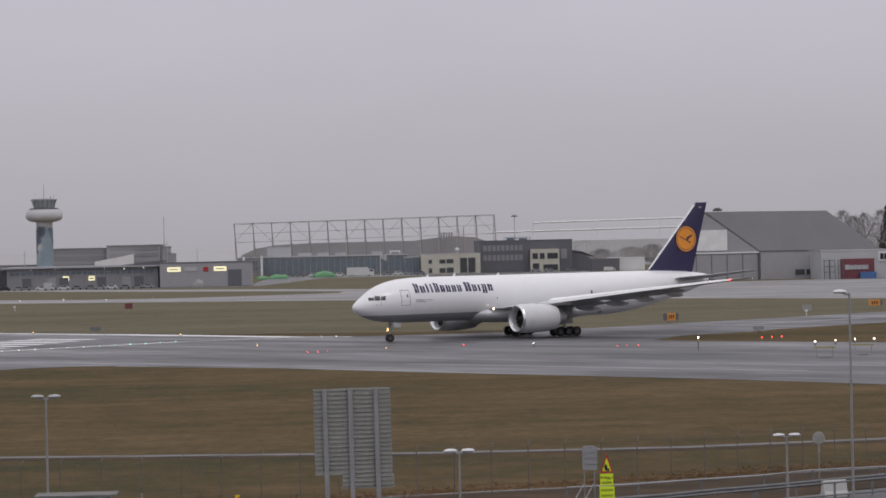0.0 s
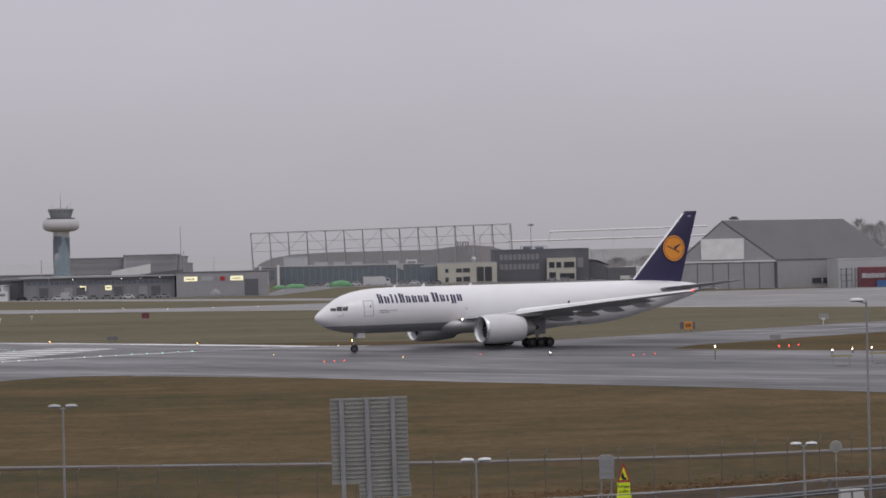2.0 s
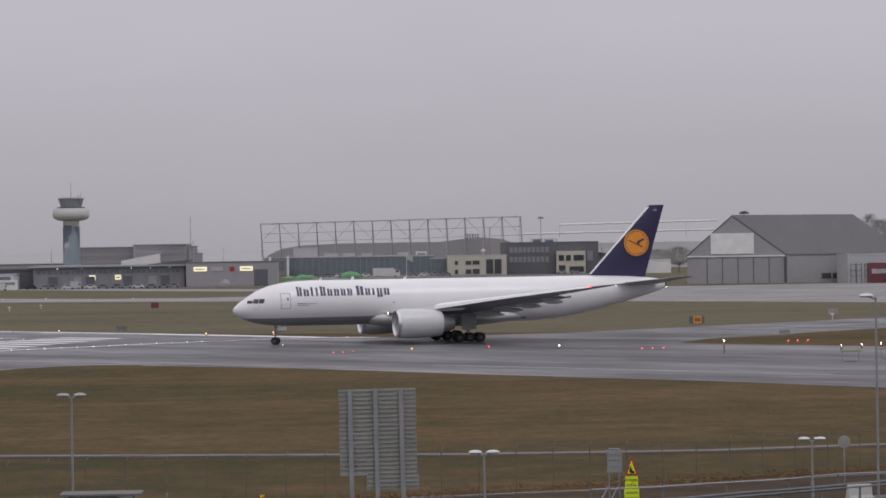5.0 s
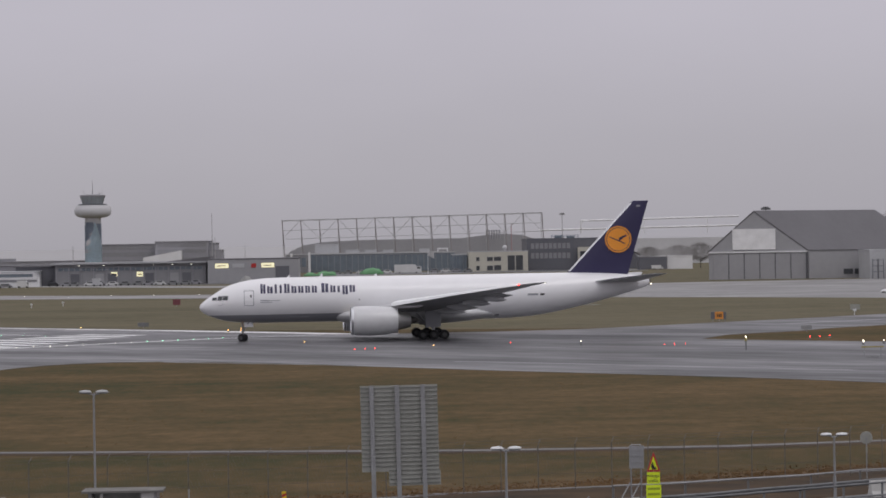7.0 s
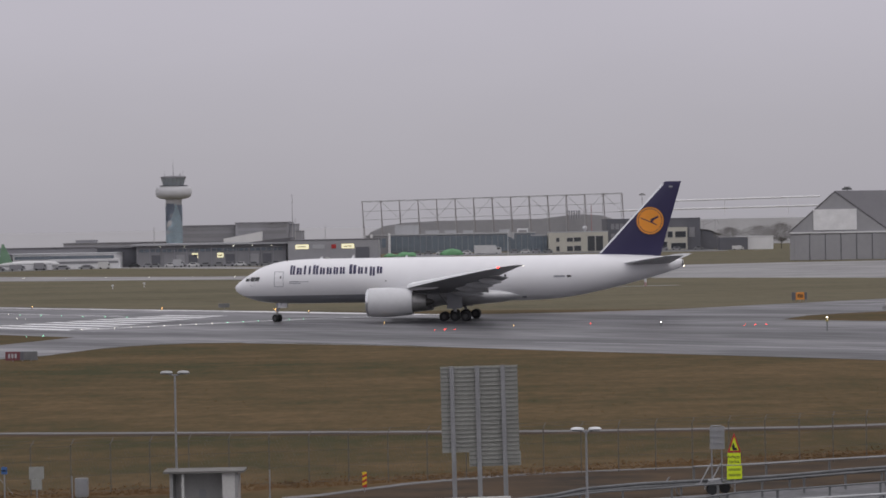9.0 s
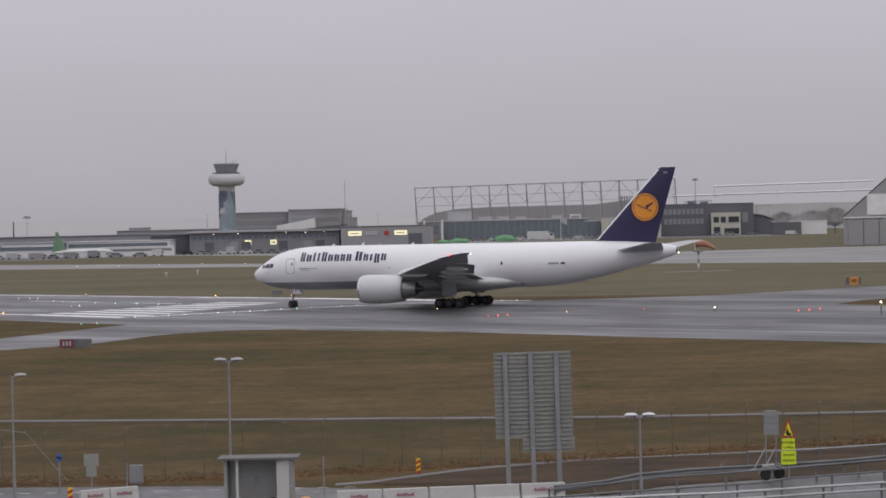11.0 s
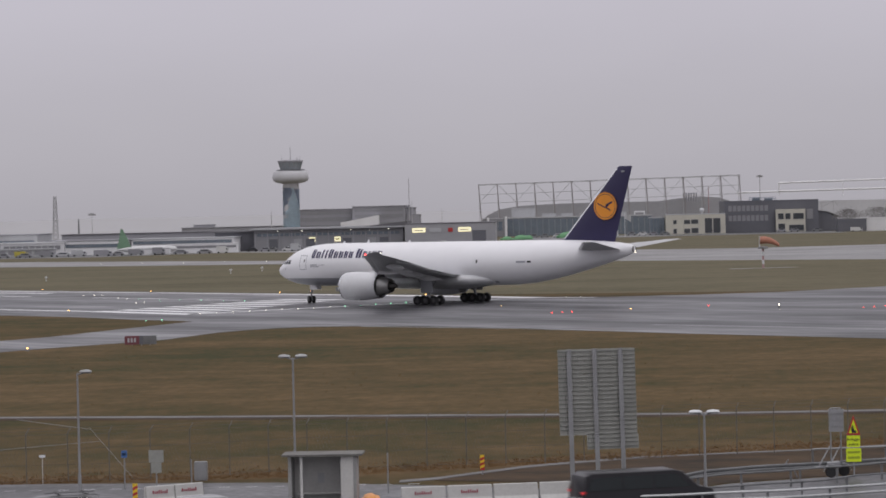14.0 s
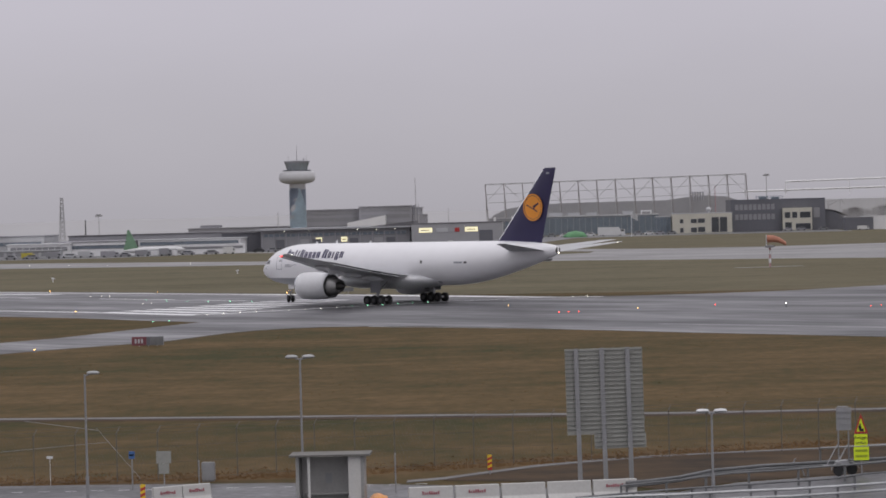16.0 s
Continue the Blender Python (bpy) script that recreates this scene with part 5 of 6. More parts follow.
heap(-16, 1240, 9, 2.0, M_GREEN, "covered_heap", "heap under bright green tarpaulin", "tarpaulin")
heap(4, 1270, 10, 2.6, M_GREEN, "covered_heap", "heap under bright green tarpaulin", "tarpaulin")
heap(-23, 1230, 6, 1.6, M_GREEN, "covered_heap", "heap under bright green tarpaulin", "tarpaulin")
heap(-42, 1015, 4.5, 2.6, M_CONCDARK, "soil_heap", "dark mound of earth before grey block", "soil")
tail = root("green_tailed_jet", "parked airliner with bright green fin behind piers", "airplane", m=pose(-156.8, 1012, 0))
bm = B()
loft(bm, [[(a, -0.2, z), (b, -0.2, z), (b, 0.2, z), (a, 0.2, z)] for a, b, z in ((-2.8, 2.6, 2.2), (-1.9, 1.3, 5.6), (-1.3, -0.6, 9.4))])
part("fin", bm, M_FIN, tail, "green fin")
bm = B()
lathe(bm, [(0.2, -3), (0.9, 1), (1.25, 6), (1.25, 16), (0.9, 18), (0.2, 19.2)], 16, "x", (0, 0, 1.9))
part("fuselage", bm, M_WHITECAR, tail, smooth=True)
bm = B()
tube(bm, (2, 0, -0.1), (2, 0, 1.2), 0.2, seg=8)
tube(bm, (11, 0, -0.1), (11, 0, 1.0), 0.2, seg=8)
part("gear", bm, M_STRUT, tail)
flagpole = root("flagpole", "white flagpole with pale limp flag", "flagpole", m=pose(28.5, 1240, 0))
bm = B()
tube(bm, (0, 0, -0.1), (0, 0, 10.6), 0.14, 0.09, 8)
part("pole", bm, M_LAMPHOOD, flagpole)
bm = B()
loft(bm, [[(0.1 + 0.9 * k, 0.15 * math.sin(2.2 * k), 10.3 - 0.25 * k), (0.1 + 0.9 * k, 0.15 * math.sin(2.2 * k) + 0.03, 10.3 - 0.25 * k), (0.1 + 0.9 * k, 0.15 * math.sin(2.2 * k) + 0.03, 8.2 - 0.5 * k), (0.1 + 0.9 * k, 0.15 * math.sin(2.2 * k), 8.2 - 0.5 * k)] for k in range(4)])
part("flag", bm, M_PALEPANEL, flagpole)


# ---------------------------------------------------------------- airfield lights and signs
def light_set(name, label, lens, pts, r=0.16, h=0.25, group=""):
    bm = B()
    lathe(bm, [(0.16, 0), (0.14, h * 0.4), (0.07, h * 0.5), (0.07, h)], 8)
    me_b = finish("base", bm, M_GALVDARK)
    bm = B()
    lathe(bm, [(r * 0.3, h), (r, h + r * 0.6), (r, h + r * 1.2), (r * 0.3, h + r * 2)], 10)
    me_l = finish("lens", bm, lens, True)
    for x, y in pts:
        o = tagged(new(name, me_b), label, "airfield light", group)
        o.location = (x, y, 0.03)
        l_ = new("lens", me_l)
        l_.parent = o


light_set("stop_bar_light", "red lit stop bar light on wet asphalt", M_L_RED, [(18.9, 364.8), (37.1, 348.7), (38.5, 349.8), (40, 350.9), (-1.2, 351.3), (0.05, 352.2), (1.3, 353.1)], 0.058, 0.05, group="stop bar lights")
light_set("stop_bar_light", "red lit stop bar light on short stem", M_L_RED, [(57.3, 361.8), (58.7, 362.6), (60.2, 363.8)], 0.072, 0.26, group="stop bar lights")
light_set("runway_edge_light", "amber lit runway edge light", M_L_AMBER, [(-94.9, 513.9), (-71.3, 488.8), (-46.3, 463.5), (-20.9, 435), (-69.4, 395.3), (-53.3, 279.5)], 0.08, 0.22, group="runway edge lights")
light_set("centre_light", "amber lit inset taxiway light", M_L_AMBER, [(-8.1, 381.5), (8.8, 360.2)], 0.06, 0.04, group="inset lights")
light_set("runway_edge_light", "tall white lit edge light on post", M_L_WHITE, [(27.2, 354.3), (60.2, 339.3), (63.1, 341.5), (65.9, 343.9), (68.8, 346.2)], 0.07, 0.40, group="runway edge lights")
light_set("threshold_light", "green lit runway threshold light", M_L_GREEN, [(-67.2, 447.3), (-63.1, 442), (-59.4, 438.4), (-55.6, 434.3), (-51.7, 430.4), (-48, 427.1), (-52.2, 352.8), (-50.4, 354.4)] + [(-48.4 + 2.02 * k, 376.2 + 1.98 * k) for k in range(9, 15)], 0.06, 0.06, group="threshold lights")
light_set("inset_light", "small white lit inset light on the runway", M_L_DIM, [(-48.4 + 2.02 * k, 376.2 + 1.98 * k) for k in range(9)] + [(-81.4, 478.6), (-79.5, 478.6), (-77.9, 477.4), (-70, 453.5), (-65, 429.6), (-64, 431.4), (-72.4, 459.6), (0.7, 414.6), (2.8, 414.2)], 0.055, 0.02, group="inset lights")
light_set("taxiway_light", "small pale lit edge light of the far taxiway", M_L_DIM, [(-170 + 12.5 * k, 826 - 5.2 * k + 1.1 * (k % 3)) for k in range(14)], 0.07, 0.1, group="taxiway lights")
bm = B()
pole_light = root("post_light", "tall amber lit post light at taxiway edge", "airfield light", m=pose(44.7, 329.8, 0))
tube(bm, (0, 0, 0), (0, 0, 1.5), 0.08, seg=8)
part("post", bm, M_GALVDARK, pole_light)
bm = B()
lathe(bm, [(0.05, 1.5), (0.07, 1.54), (0.07, 1.66), (0.04, 1.70)], 12)
part("lens", bm, M_L_WARM, pole_light)
bm = B()
box(bm, -0.16, 0.16, -0.1, 0.1, 1.1, 1.4)
part("control_box", bm, M_DULLYELLOW, pole_light)
for x, y in ((54.8, 303.3), (60.0, 308.3)):
    r = root("marker_table", "low yellow metal frame beside the taxiway", "marker", "marker tables", m=pose(x, y, 0))
    bm = B()
    box(bm, -1.2, 1.2, -0.05, 0.05, 1.1, 1.25)
    part("bar", bm, M_DULLYELLOW, r)
    for dx in (-0.9, 0.9):
        bm = B()
        tube(bm, (dx, 0, 0), (dx, 0, 1.1), 0.05, seg=6)
        part("leg", bm, M_GALV, r)
    bm = B()
    box(bm, -0.6, 0.6, -0.2, 0.2, 0.0, 0.12)
    part("foot", bm, M_GALVDARK, r)


def airfield_sign(x, y, panels, h, label, low=0.35):
    r = root("airfield_sign", label, "sign", "airfield signs", m=pose(x, y, 0))
    for a, b, mt in panels:
        bm = B()
        box(bm, a, b - 0.02, -0.2, 0.2, low, h)
        p = part("panel", bm, mt, r)
        if (mt is M_REDDULL and len(panels) > 1) or mt is M_SIGNAMBER:
            for k in range(3):
                c = a + (b - a) * (0.2 + 0.22 * k)
                bm = B()
                box(bm, c, c + (b - a) * 0.13, -0.23, -0.204, low + (h - low) * 0.25, low + (h - low) * 0.75)
                part("plain_bar", bm, M_PALEPANEL if mt is M_REDDULL else M_BLACK, p)
    for a, b, mt in panels:
        bm = B()
        tube(bm, ((a + b) / 2, 0, 0), ((a + b) / 2, 0, low + 0.01), 0.06, seg=6)
        part("foot", bm, M_GALV, r)


M_SIGNAMBER = material("lit_amber_sign", (0.42, 0.16, 0.03), 0.5, 0, 1.0, 0.05, emit=(1.0, 0.42, 0.08), strength=0.12)
airfield_sign(56.3, 449, [(-1.0, -0.35, M_CHARCOAL), (-0.35, 1.0, M_SIGNAMBER), (1.0, 1.45, M_CHARCOAL)], 1.5, "lit amber and black taxiway direction sign")
airfield_sign(102.9, 517, [(-1.0, 1.0, M_SIGNAMBER), (1.0, 1.5, M_CHARCOAL)], 1.4, "lit amber and black taxiway direction sign")
airfield_sign(-43.9, 287.6, [(-0.85, 0.65, M_REDDULL), (0.65, 1.05, M_CHARCOAL), (1.05, 2.4, M_GALVDARK)], 1.0, "red mandatory runway sign with grey back panel", low=0.12)
airfield_sign(-41.9, 636, [(-0.95, 0.75, M_REDDULL)], 1.6, "small dull red airfield sign seen far off")
airfield_sign(-36, 462, [(-0.9, 0.9, M_GALVDARK)], 1.0, "low grey airfield sign back")
airfield_sign(61.3, 390.9, [(-0.6, 0.9, M_GALV)], 0.9, "low grey box beside the taxiway")
airfield_sign(86, 492.5, [(-0.8, 0.9, M_BOARD)], 1.3, "low grey airfield sign back")
for x, y in ((-75, 640), (-70, 660), (-110, 600), (82, 470)):
    bm = B()
    tube(bm, (0, 0, 0), (0, 0, 0.7), 0.08, seg=6)
    lathe(bm, [(0.08, 0.7), (0.3, 0.75), (0.3, 1.0), (0.08, 1.05)], 10)
    solid("marker_post", bm, M_LAMPHOOD, "short pale marker post in the grass", "marker", "marker posts", m=pose(x, y, 0))
sock = root("windsock", "orange windsock on red and white banded mast", "windsock", m=pose(41.3, 578, 0) @ Matrix.Scale(1.08, 4))
for k in range(5):
    bm = B()
    tube(bm, (0, 0, k * 0.8), (0, 0, k * 0.8 + 0.8), 0.2, 0.2, 10)
    part("mast_band", bm, M_LAMPHOOD if k % 2 else M_REDPALE, sock)
bm = B()
lathe(bm, [(0.9, 3.7), (0.95, 3.8), (0.95, 4.1), (0.5, 4.15)], 16)
part("ring_platform", bm, M_SLATE, sock)
bm = B()
tube(bm, (-0.6, 0, 3.9), (-0.6, 0, 6.0), 0.1, seg=6)
part("pole", bm, M_LAMPHOOD, sock)
bm = B()
loft(bm, [[(-0.5 + a, r * math.cos(2 * math.pi * i / 12), z + r * math.sin(2 * math.pi * i / 12)) for i in range(12)] for a, r, z in ((0, 0.7, 5.3), (1.1, 0.66, 5.35), (2.1, 0.56, 5.15), (2.9, 0.46, 4.75), (3.6, 0.36, 4.3))])
part("sock", bm, M_SOCK, sock, "orange fabric sock", smooth=True)
solid("windsock_pad", strip(B(), (34.2, 578), (48.4, 582), 4.0, 0.03), M_APRON, "pale paved circle below the windsock", "pavement", kind="structure")


# ---------------------------------------------------------------- near side: lamps, board, shelter, fence, rails
def street_lamp(x, y, h, arms, label, tw=0.0, hood=M_LAMPHOOD):
    r = root("street_lamp", label, "street lamp", "street lamps", m=pose(x, y, 0, 0, 0, tw))
    bm = B()
    tube(bm, (0, 0, -0.1), (0, 0, 1.1), 0.085, 0.08, 10)
    tube(bm, (0, 0, 1.1), (0, 0, h), 0.056, 0.042, 10)
    part("pole", bm, M_GALV, r)
    bm = B()
    for a in arms:
        tube(bm, (0, 0, h - 0.08), (a * 0.28, 0, h), 0.035, 0.03, 8)
    part("bracket", bm, M_GALV, r)
    for a in arms:
        bm = B()
        prof = [(0.10, 0.06, 0.03), (0.17, 0.13, 0.08), (0.40, 0.16, 0.11), (0.60, 0.15, 0.085), (0.68, 0.06, 0.03)]
        loft(bm, [[(a * d, w * math.cos(2 * math.pi * i / 12), h + 0.05 + (hh if math.sin(2 * math.pi * i / 12) > 0 else hh * 0.35) * math.sin(2 * math.pi * i / 12)) for i in range(12)] for d, w, hh in prof])
        hd = part("lamp_head", bm, hood, r, smooth=True)
        bm = B()
        box(bm, *sorted((a * 0.16, a * 0.64)), -0.12, 0.12, h - 0.01, h + 0.014)
        part("diffuser", bm, M_GALVDARK, hd)


street_lamp(-12.55, 131, 6.37, (-1, 1), "grey steel lamp post with two grey heads", hood=M_HOODGREY)
street_lamp(6.19, 125, 3.85, (-1, 1), "grey steel lamp post with two pale heads")
street_lamp(23.3, 140, 3.15, (-1, 1), "grey steel lamp post with two pale heads")
street_lamp(-22.66, 131, 5.85, (1,), "grey steel lamp post with single pale grey head", hood=M_HOODGREY)
street_lamp(21.85, 115, 10.72, (-1,), "tall grey lamp post with single pale head")
# rear of the large direction sign
sgn = root("direction_sign", "rear of large ribbed aluminium road sign on posts", "road sign", m=pose(1.63, 132, 0, 0, -0.6, 0))
bm = B()
box(bm, -1.8, 1.8, -0.02, 0.02, 2.42, 6.44)
box(bm, -0.55, 1.86, -0.02, 0.02, 1.75, 2.416)
part("panel", bm, M_BOARD, sgn)
z = 1.84
while z < 6.4:
    bm = B()
    box(bm, -1.8 if z > 2.45 else -0.53, 1.82, -0.06, -0.022, z, z + 0.045)
    part("rib", bm, M_BOARDRIB, sgn)
    z += 0.203
for x in (-1.27, -0.08, 1.12):
    bm = B()
    box(bm, x - 0.105, x + 0.105, -0.2, -0.18, -0.1, 6.46)
    box(bm, x - 0.02, x + 0.02, -0.18, -0.09, -0.1, 6.46)
    box(bm, x - 0.105, x + 0.105, -0.09, -0.072, -0.1, 6.46)
    part("post", bm, M_GALV, sgn)

# bus shelter
sh = root("bus_shelter", "small concrete bus shelter with flat pale roof", "bus shelter", m=pose(-10.8, 125.5, 0))
bm = B()
box(bm, -1.82, 1.78, -0.15, 1.75, 2.22, 2.31)
part("roof", bm, M_SHROOF, sh, "flat pale concrete roof slab")
# back wall takes the paler concrete to brighten the shaded inside
for a, b, c, d, m_ in ((-1.55, -1.40, 0.0, 1.6, M_CONCDARK), (1.36, 1.5, 0.0, 1.6, M_CONCDARK), (-1.396, 1.356, 1.46, 1.6, M_CONC), (-1.02, -0.90, 0.0, 0.12, M_CONC), (0.80, 1.356, 0.0, 0.12, M_CONC)):
    bm = B()
    box(bm, a, b, c, d, -0.05, 2.216)
    part("wall", bm, m_, sh)
bm = B()
box(bm, -0.35, -0.05, 1.43, 1.456, 0.9, 1.35)
part("notice", bm, M_PALEPANEL, sh)
bm = B()
box(bm, -1.3, 1.3, 1.05, 1.42, 0.42, 0.48)
part("bench", bm, M_CONC, sh)

# perimeter fence
FENCE = [(-58.95, 134.15), (-21, 139.3), (-13, 142.6), (5, 146), (17, 149.2), (44, 160)]
fence = root("perimeter_fence", "tall wire mesh fence with slanted barbed arms", "fence")


def along(path, step):
    out, left = [], 0.0
    for a, b in zip(path, path[1:]):
        a, b = Vector(a), Vector(b)
        n = (b - a).length
        while left <= n:
            out.append(a + (b - a) * (left / n))
            left += step
        left -= n
    return out


bm = B()
tube(bm, (0, 0, -0.1), (0, 0, 2.43), 0.026, 0.026, 6)
tube(bm, (0, 0, 2.43), (0.14, 0.28, 2.74), 0.028, 0.022, 6)
me_post = finish("post", bm, M_FENCE)
stations = along(FENCE, 2.04)
for p in stations:
    o = new("post", me_post)
    o.parent, o.location = fence, (p.x, p.y, 0)
bm = B()
for a, b in zip(stations, stations[1:]):
    for z, dy in ((0.1, 0), (0.9, 0), (1.7, 0), (2.4, 0), (2.57, 0.13), (2.72, 0.27)):
        tube(bm, (a.x, a.y + dy, z), (b.x, b.y + dy, z), 0.008, seg=3, cap=False)
part("barbed_wire", bm, M_FENCE, fence)["kind"] = "stuff"
bm = B()
for a, b in zip(stations, stations[1:]):
    if a.x < -30 or a.x > 36:
        continue
    n = 11
    for k in range(n):
        p = a + (b - a) * (k / n)
        q = a + (b - a) * (min(n, k + 5) / n)
        q0 = a + (b - a) * (max(0, k - 5) / n)
        tube(bm, (p.x, p.y, 0.1), (q.x, q.y, 2.4 * min(1, (n - k) / 5)), 0.004, seg=3, cap=False)
        tube(bm, (p.x, p.y, 0.1), (q0.x, q0.y, 2.4 * min(1, k / 5)), 0.004, seg=3, cap=False)
fence_mesh = part("wire_mesh", bm, M_FENCE, fence)
fence_mesh["kind"] = "stuff"


# rough dead growth along the fence and over the field
def tufts(name, label, mat, n, region, hmin, hmax, seed):
    rng = np.random.default_rng(seed)
    verts, faces = [], []
    for _ in range(n):
        x, y = region(rng)
        h = rng.uniform(hmin, hmax)
        for _ in range(4):
            a, lean = rng.uniform(0, 6.28), rng.uniform(0.1, 0.6) * h
            bx, by = x + rng.uniform(-0.1, 0.1), y + rng.uniform(-0.1, 0.1)
            w = rng.uniform(0.012, 0.03)
            i = len(verts)
            verts += [(bx - w, by, 0.0), (bx + w, by, 0.0), (bx + lean * math.cos(a), by + lean * math.sin(a), h)]
            faces.append((i, i + 1, i + 2))
    me = bpy.data.meshes.new(name)
    me.from_pydata(verts, [], faces)
    me.materials.append(mat)
    return tagged(new(name, me), label, "grass", kind="stuff")


def by_fence(rng):
    while True:
        x = rng.uniform(-40, 38)
        y0 = 137.3 + (x + 40) * 0.075 if x < -12 else 139.4 + (x + 12) * 0.42 if x < 6 else 147.5 + (x - 6) * 0.40
        return x, y0 + abs(rng.normal(0, 2.2))


VERGE = [(-60, 134.6), (-40, 137.4), (-12, 139.2), (-4, 142.6), (6, 147.5), (20, 153), (44, 163)]
M_RUST = grass("rusty_dead_growth", (0.065, 0.042, 0.020), (0.105, 0.068, 0.034), (0.140, 0.095, 0.050))
bm = B()
sheet(bm, [(x, y - 0.6) for x, y in VERGE] + [(x, y + 4.0) for x, y in VERGE[::-1]], 0.010)
solid("verge", bm, M_RUST, "rusty brown dead verge below the fence", "ground", kind="structure")
M_WEED = grass("rusty_weed_stems", (0.115, 0.072, 0.036), (0.175, 0.110, 0.056), (0.23, 0.150, 0.08))
tufts("dead_growth", "rusty brown dead weeds along the fence", M_WEED, 5000, by_fence, 0.04, 0.13, 3)



def on_field(rng):
    x = rng.uniform(-72, 74)
    near = 187 + max(0.0, -26 - x) * 0.22 + max(0.0, x - 36) * 0.45
    far = np.interp(x, [-75, -55, -46, -31, -24, 0, 33, 50, 75], [203, 262, 276, 310, 315, 292, 257, 240, 213])
    return x, near + (max(far, near + 1) - near) * rng.uniform(0, 1)


M_STRAW = grass("straw_grass_blades", (0.105, 0.082, 0.040), (0.165, 0.120, 0.062), (0.23, 0.165, 0.09))
tufts("winter_grass", "dry brown and olive tufts over the airfield", M_STRAW, 7000, on_field, 0.02, 0.05, 8)


# guard rails
def guard_rail(path, h, label, beam_h=0.3, post_step=3.9, pipe=False, name="guard_rail", mat=M_GALV, low=0.45, r=0.045):
    rail = root(name, label, "guard rail", "guard rails")
    bm = B()
    pts = [Vector(p) for p in path]
    rings = []
    for i, p in enumerate(pts):
        d = (pts[min(i + 1, len(pts) - 1)] - pts[max(i - 1, 0)]).normalized()
        n = Vector((d.y, -d.x))
        if pipe:
            prof = [(r * math.cos(a), r * math.sin(a)) for a in [k * math.pi / 4 for k in range(8)]]
        else:
            prof = [(0.0, 0.0), (0.06, -0.04), (0.06, -0.10), (0.01, -0.15), (0.06, -0.20), (0.06, -0.26), (0.0, -0.30), (-0.02, -0.26), (-0.02, -0.15), (-0.02, -0.04)]
        rings.append([(p.x + n.x * o, p.y + n.y * o, h + z) for o, z in prof])
    loft(bm, rings)
    part("rail", bm, mat, rail, smooth=pipe)
    if pipe and low:
        bm = B()
        loft(bm, [[(x, y, z - low) for x, y, z in q] for q in rings])
        part("rail", bm, mat, rail)
    for p in along(path, post_step):
        bm = B()
        box(bm, p.x - 0.05, p.x + 0.05, p.y + 0.03, p.y + 0.12, -0.1, h - 0.02)
        part("post", bm, M_GALVDARK, rail)


guard_rail([(2.4, 126.3), (3.5, 127.1), (4.8, 128.4), (6.4, 131.3), (7.6, 132.2), (8.9, 133.2), (11.7, 134.2), (15, 135.7), (16.6, 136.5), (19.7, 138.8), (22.1, 140.1), (29.3, 145.1), (45.7, 156.6)], 0.75, "weathered steel crash barrier along the road", beam_h=0.3, mat=M_GALVDARK, post_step=6.0)
guard_rail([(2.1, 123.8), (3.4, 124.9), (4.7, 125.8), (6.2, 127.5), (7.3, 128.5), (9.7, 129.5), (11.4, 130.6), (13.5, 131.7), (16.3, 133.6), (21.3, 136.9), (38, 147.9)], 0.80, "slim weathered roadside railing", pipe=True, name="pipe_railing", mat=M_GALVDARK, post_step=2.6, low=0)
guard_rail([(0.1, 119.1), (2.1, 120.3), (3.8, 121.4), (6.4, 122.6), (8.9, 123.8), (11.3, 124.8), (13, 126.8), (16.2, 128.4), (20.3, 130.7), (37.8, 140.4)], 0.80, "slim galvanised railing between the lanes", pipe=True, name="pipe_railing", mat=M_GALVDARK, post_step=2.9, low=0)
guard_rail([(-5.1, 116.4), (-0.3, 118.4), (2, 119.4), (4.4, 119.7), (6.9, 120.5), (9.3, 120.9), (11.8, 121.9), (13.5, 122.7), (20.9, 125.8)], 0.78, "bright galvanised two-pipe barrier beside the wet road", pipe=True, name="pipe_railing", mat=M_GALVBRIGHT, low=0.3, post_step=2.9, r=0.06)
guard_rail([(12.4, 141.8), (15.8, 142.6), (19.1, 144.4), (22.7, 145.9), (26, 148.7), (30.3, 149.9), (49.6, 155.1)], 0.70, "slim grey railing along the footpath", pipe=True, name="pipe_railing", mat=M_GALV, low=0.0)


# concrete barriers with the hire firm's name as plain bars
def barrier(x, y, turn, length, bars):
    r = root("barrier", "pale concrete traffic barrier with dull red bars" if bars else "plain pale concrete traffic barrier", "barrier", "traffic barriers", m=pose(x, y, 0, 0, 0, turn))
    l = length / 2 - 0.03
    bm = B()
    loft(bm, [[(xx, -0.30, 0.0), (xx, -0.28, 0.12), (xx, -0.13, 0.3), (xx, -0.09, 0.84), (xx, 0.09, 0.84), (xx, 0.13, 0.3), (xx, 0.28, 0.12), (xx, 0.30, 0.0)] for xx in (-l, l)])
    bmesh.ops.bevel(bm, geom=[e for e in bm.edges], offset=0.02, segments=1, affect="EDGES")
    part("body", bm, M_CONC, r)
    if bars:
        for k in range(8):
            bm = B()
            hgt = 0.15 if k in (0, 3, 4, 7) else 0.10
            box(bm, -0.40 + 0.10 * k, -0.345 + 0.10 * k, -0.150, -0.128, 0.50, 0.50 + hgt)
            part("plain_bar", bm, M_REDBAR, r)


for k, bars in enumerate((1, 1, 0, 0, 1)):
    barrier(-6.3 + 2.04 * k, 124.9 + 0.40 * k, 11, 2.04, bars)
barrier(-18.45, 127.6, 36, 1.5, 1)
barrier(-17.25, 128.5, 36, 1.5, 1)
barrier(25.75, 140.6, 24, 1.45, 0)


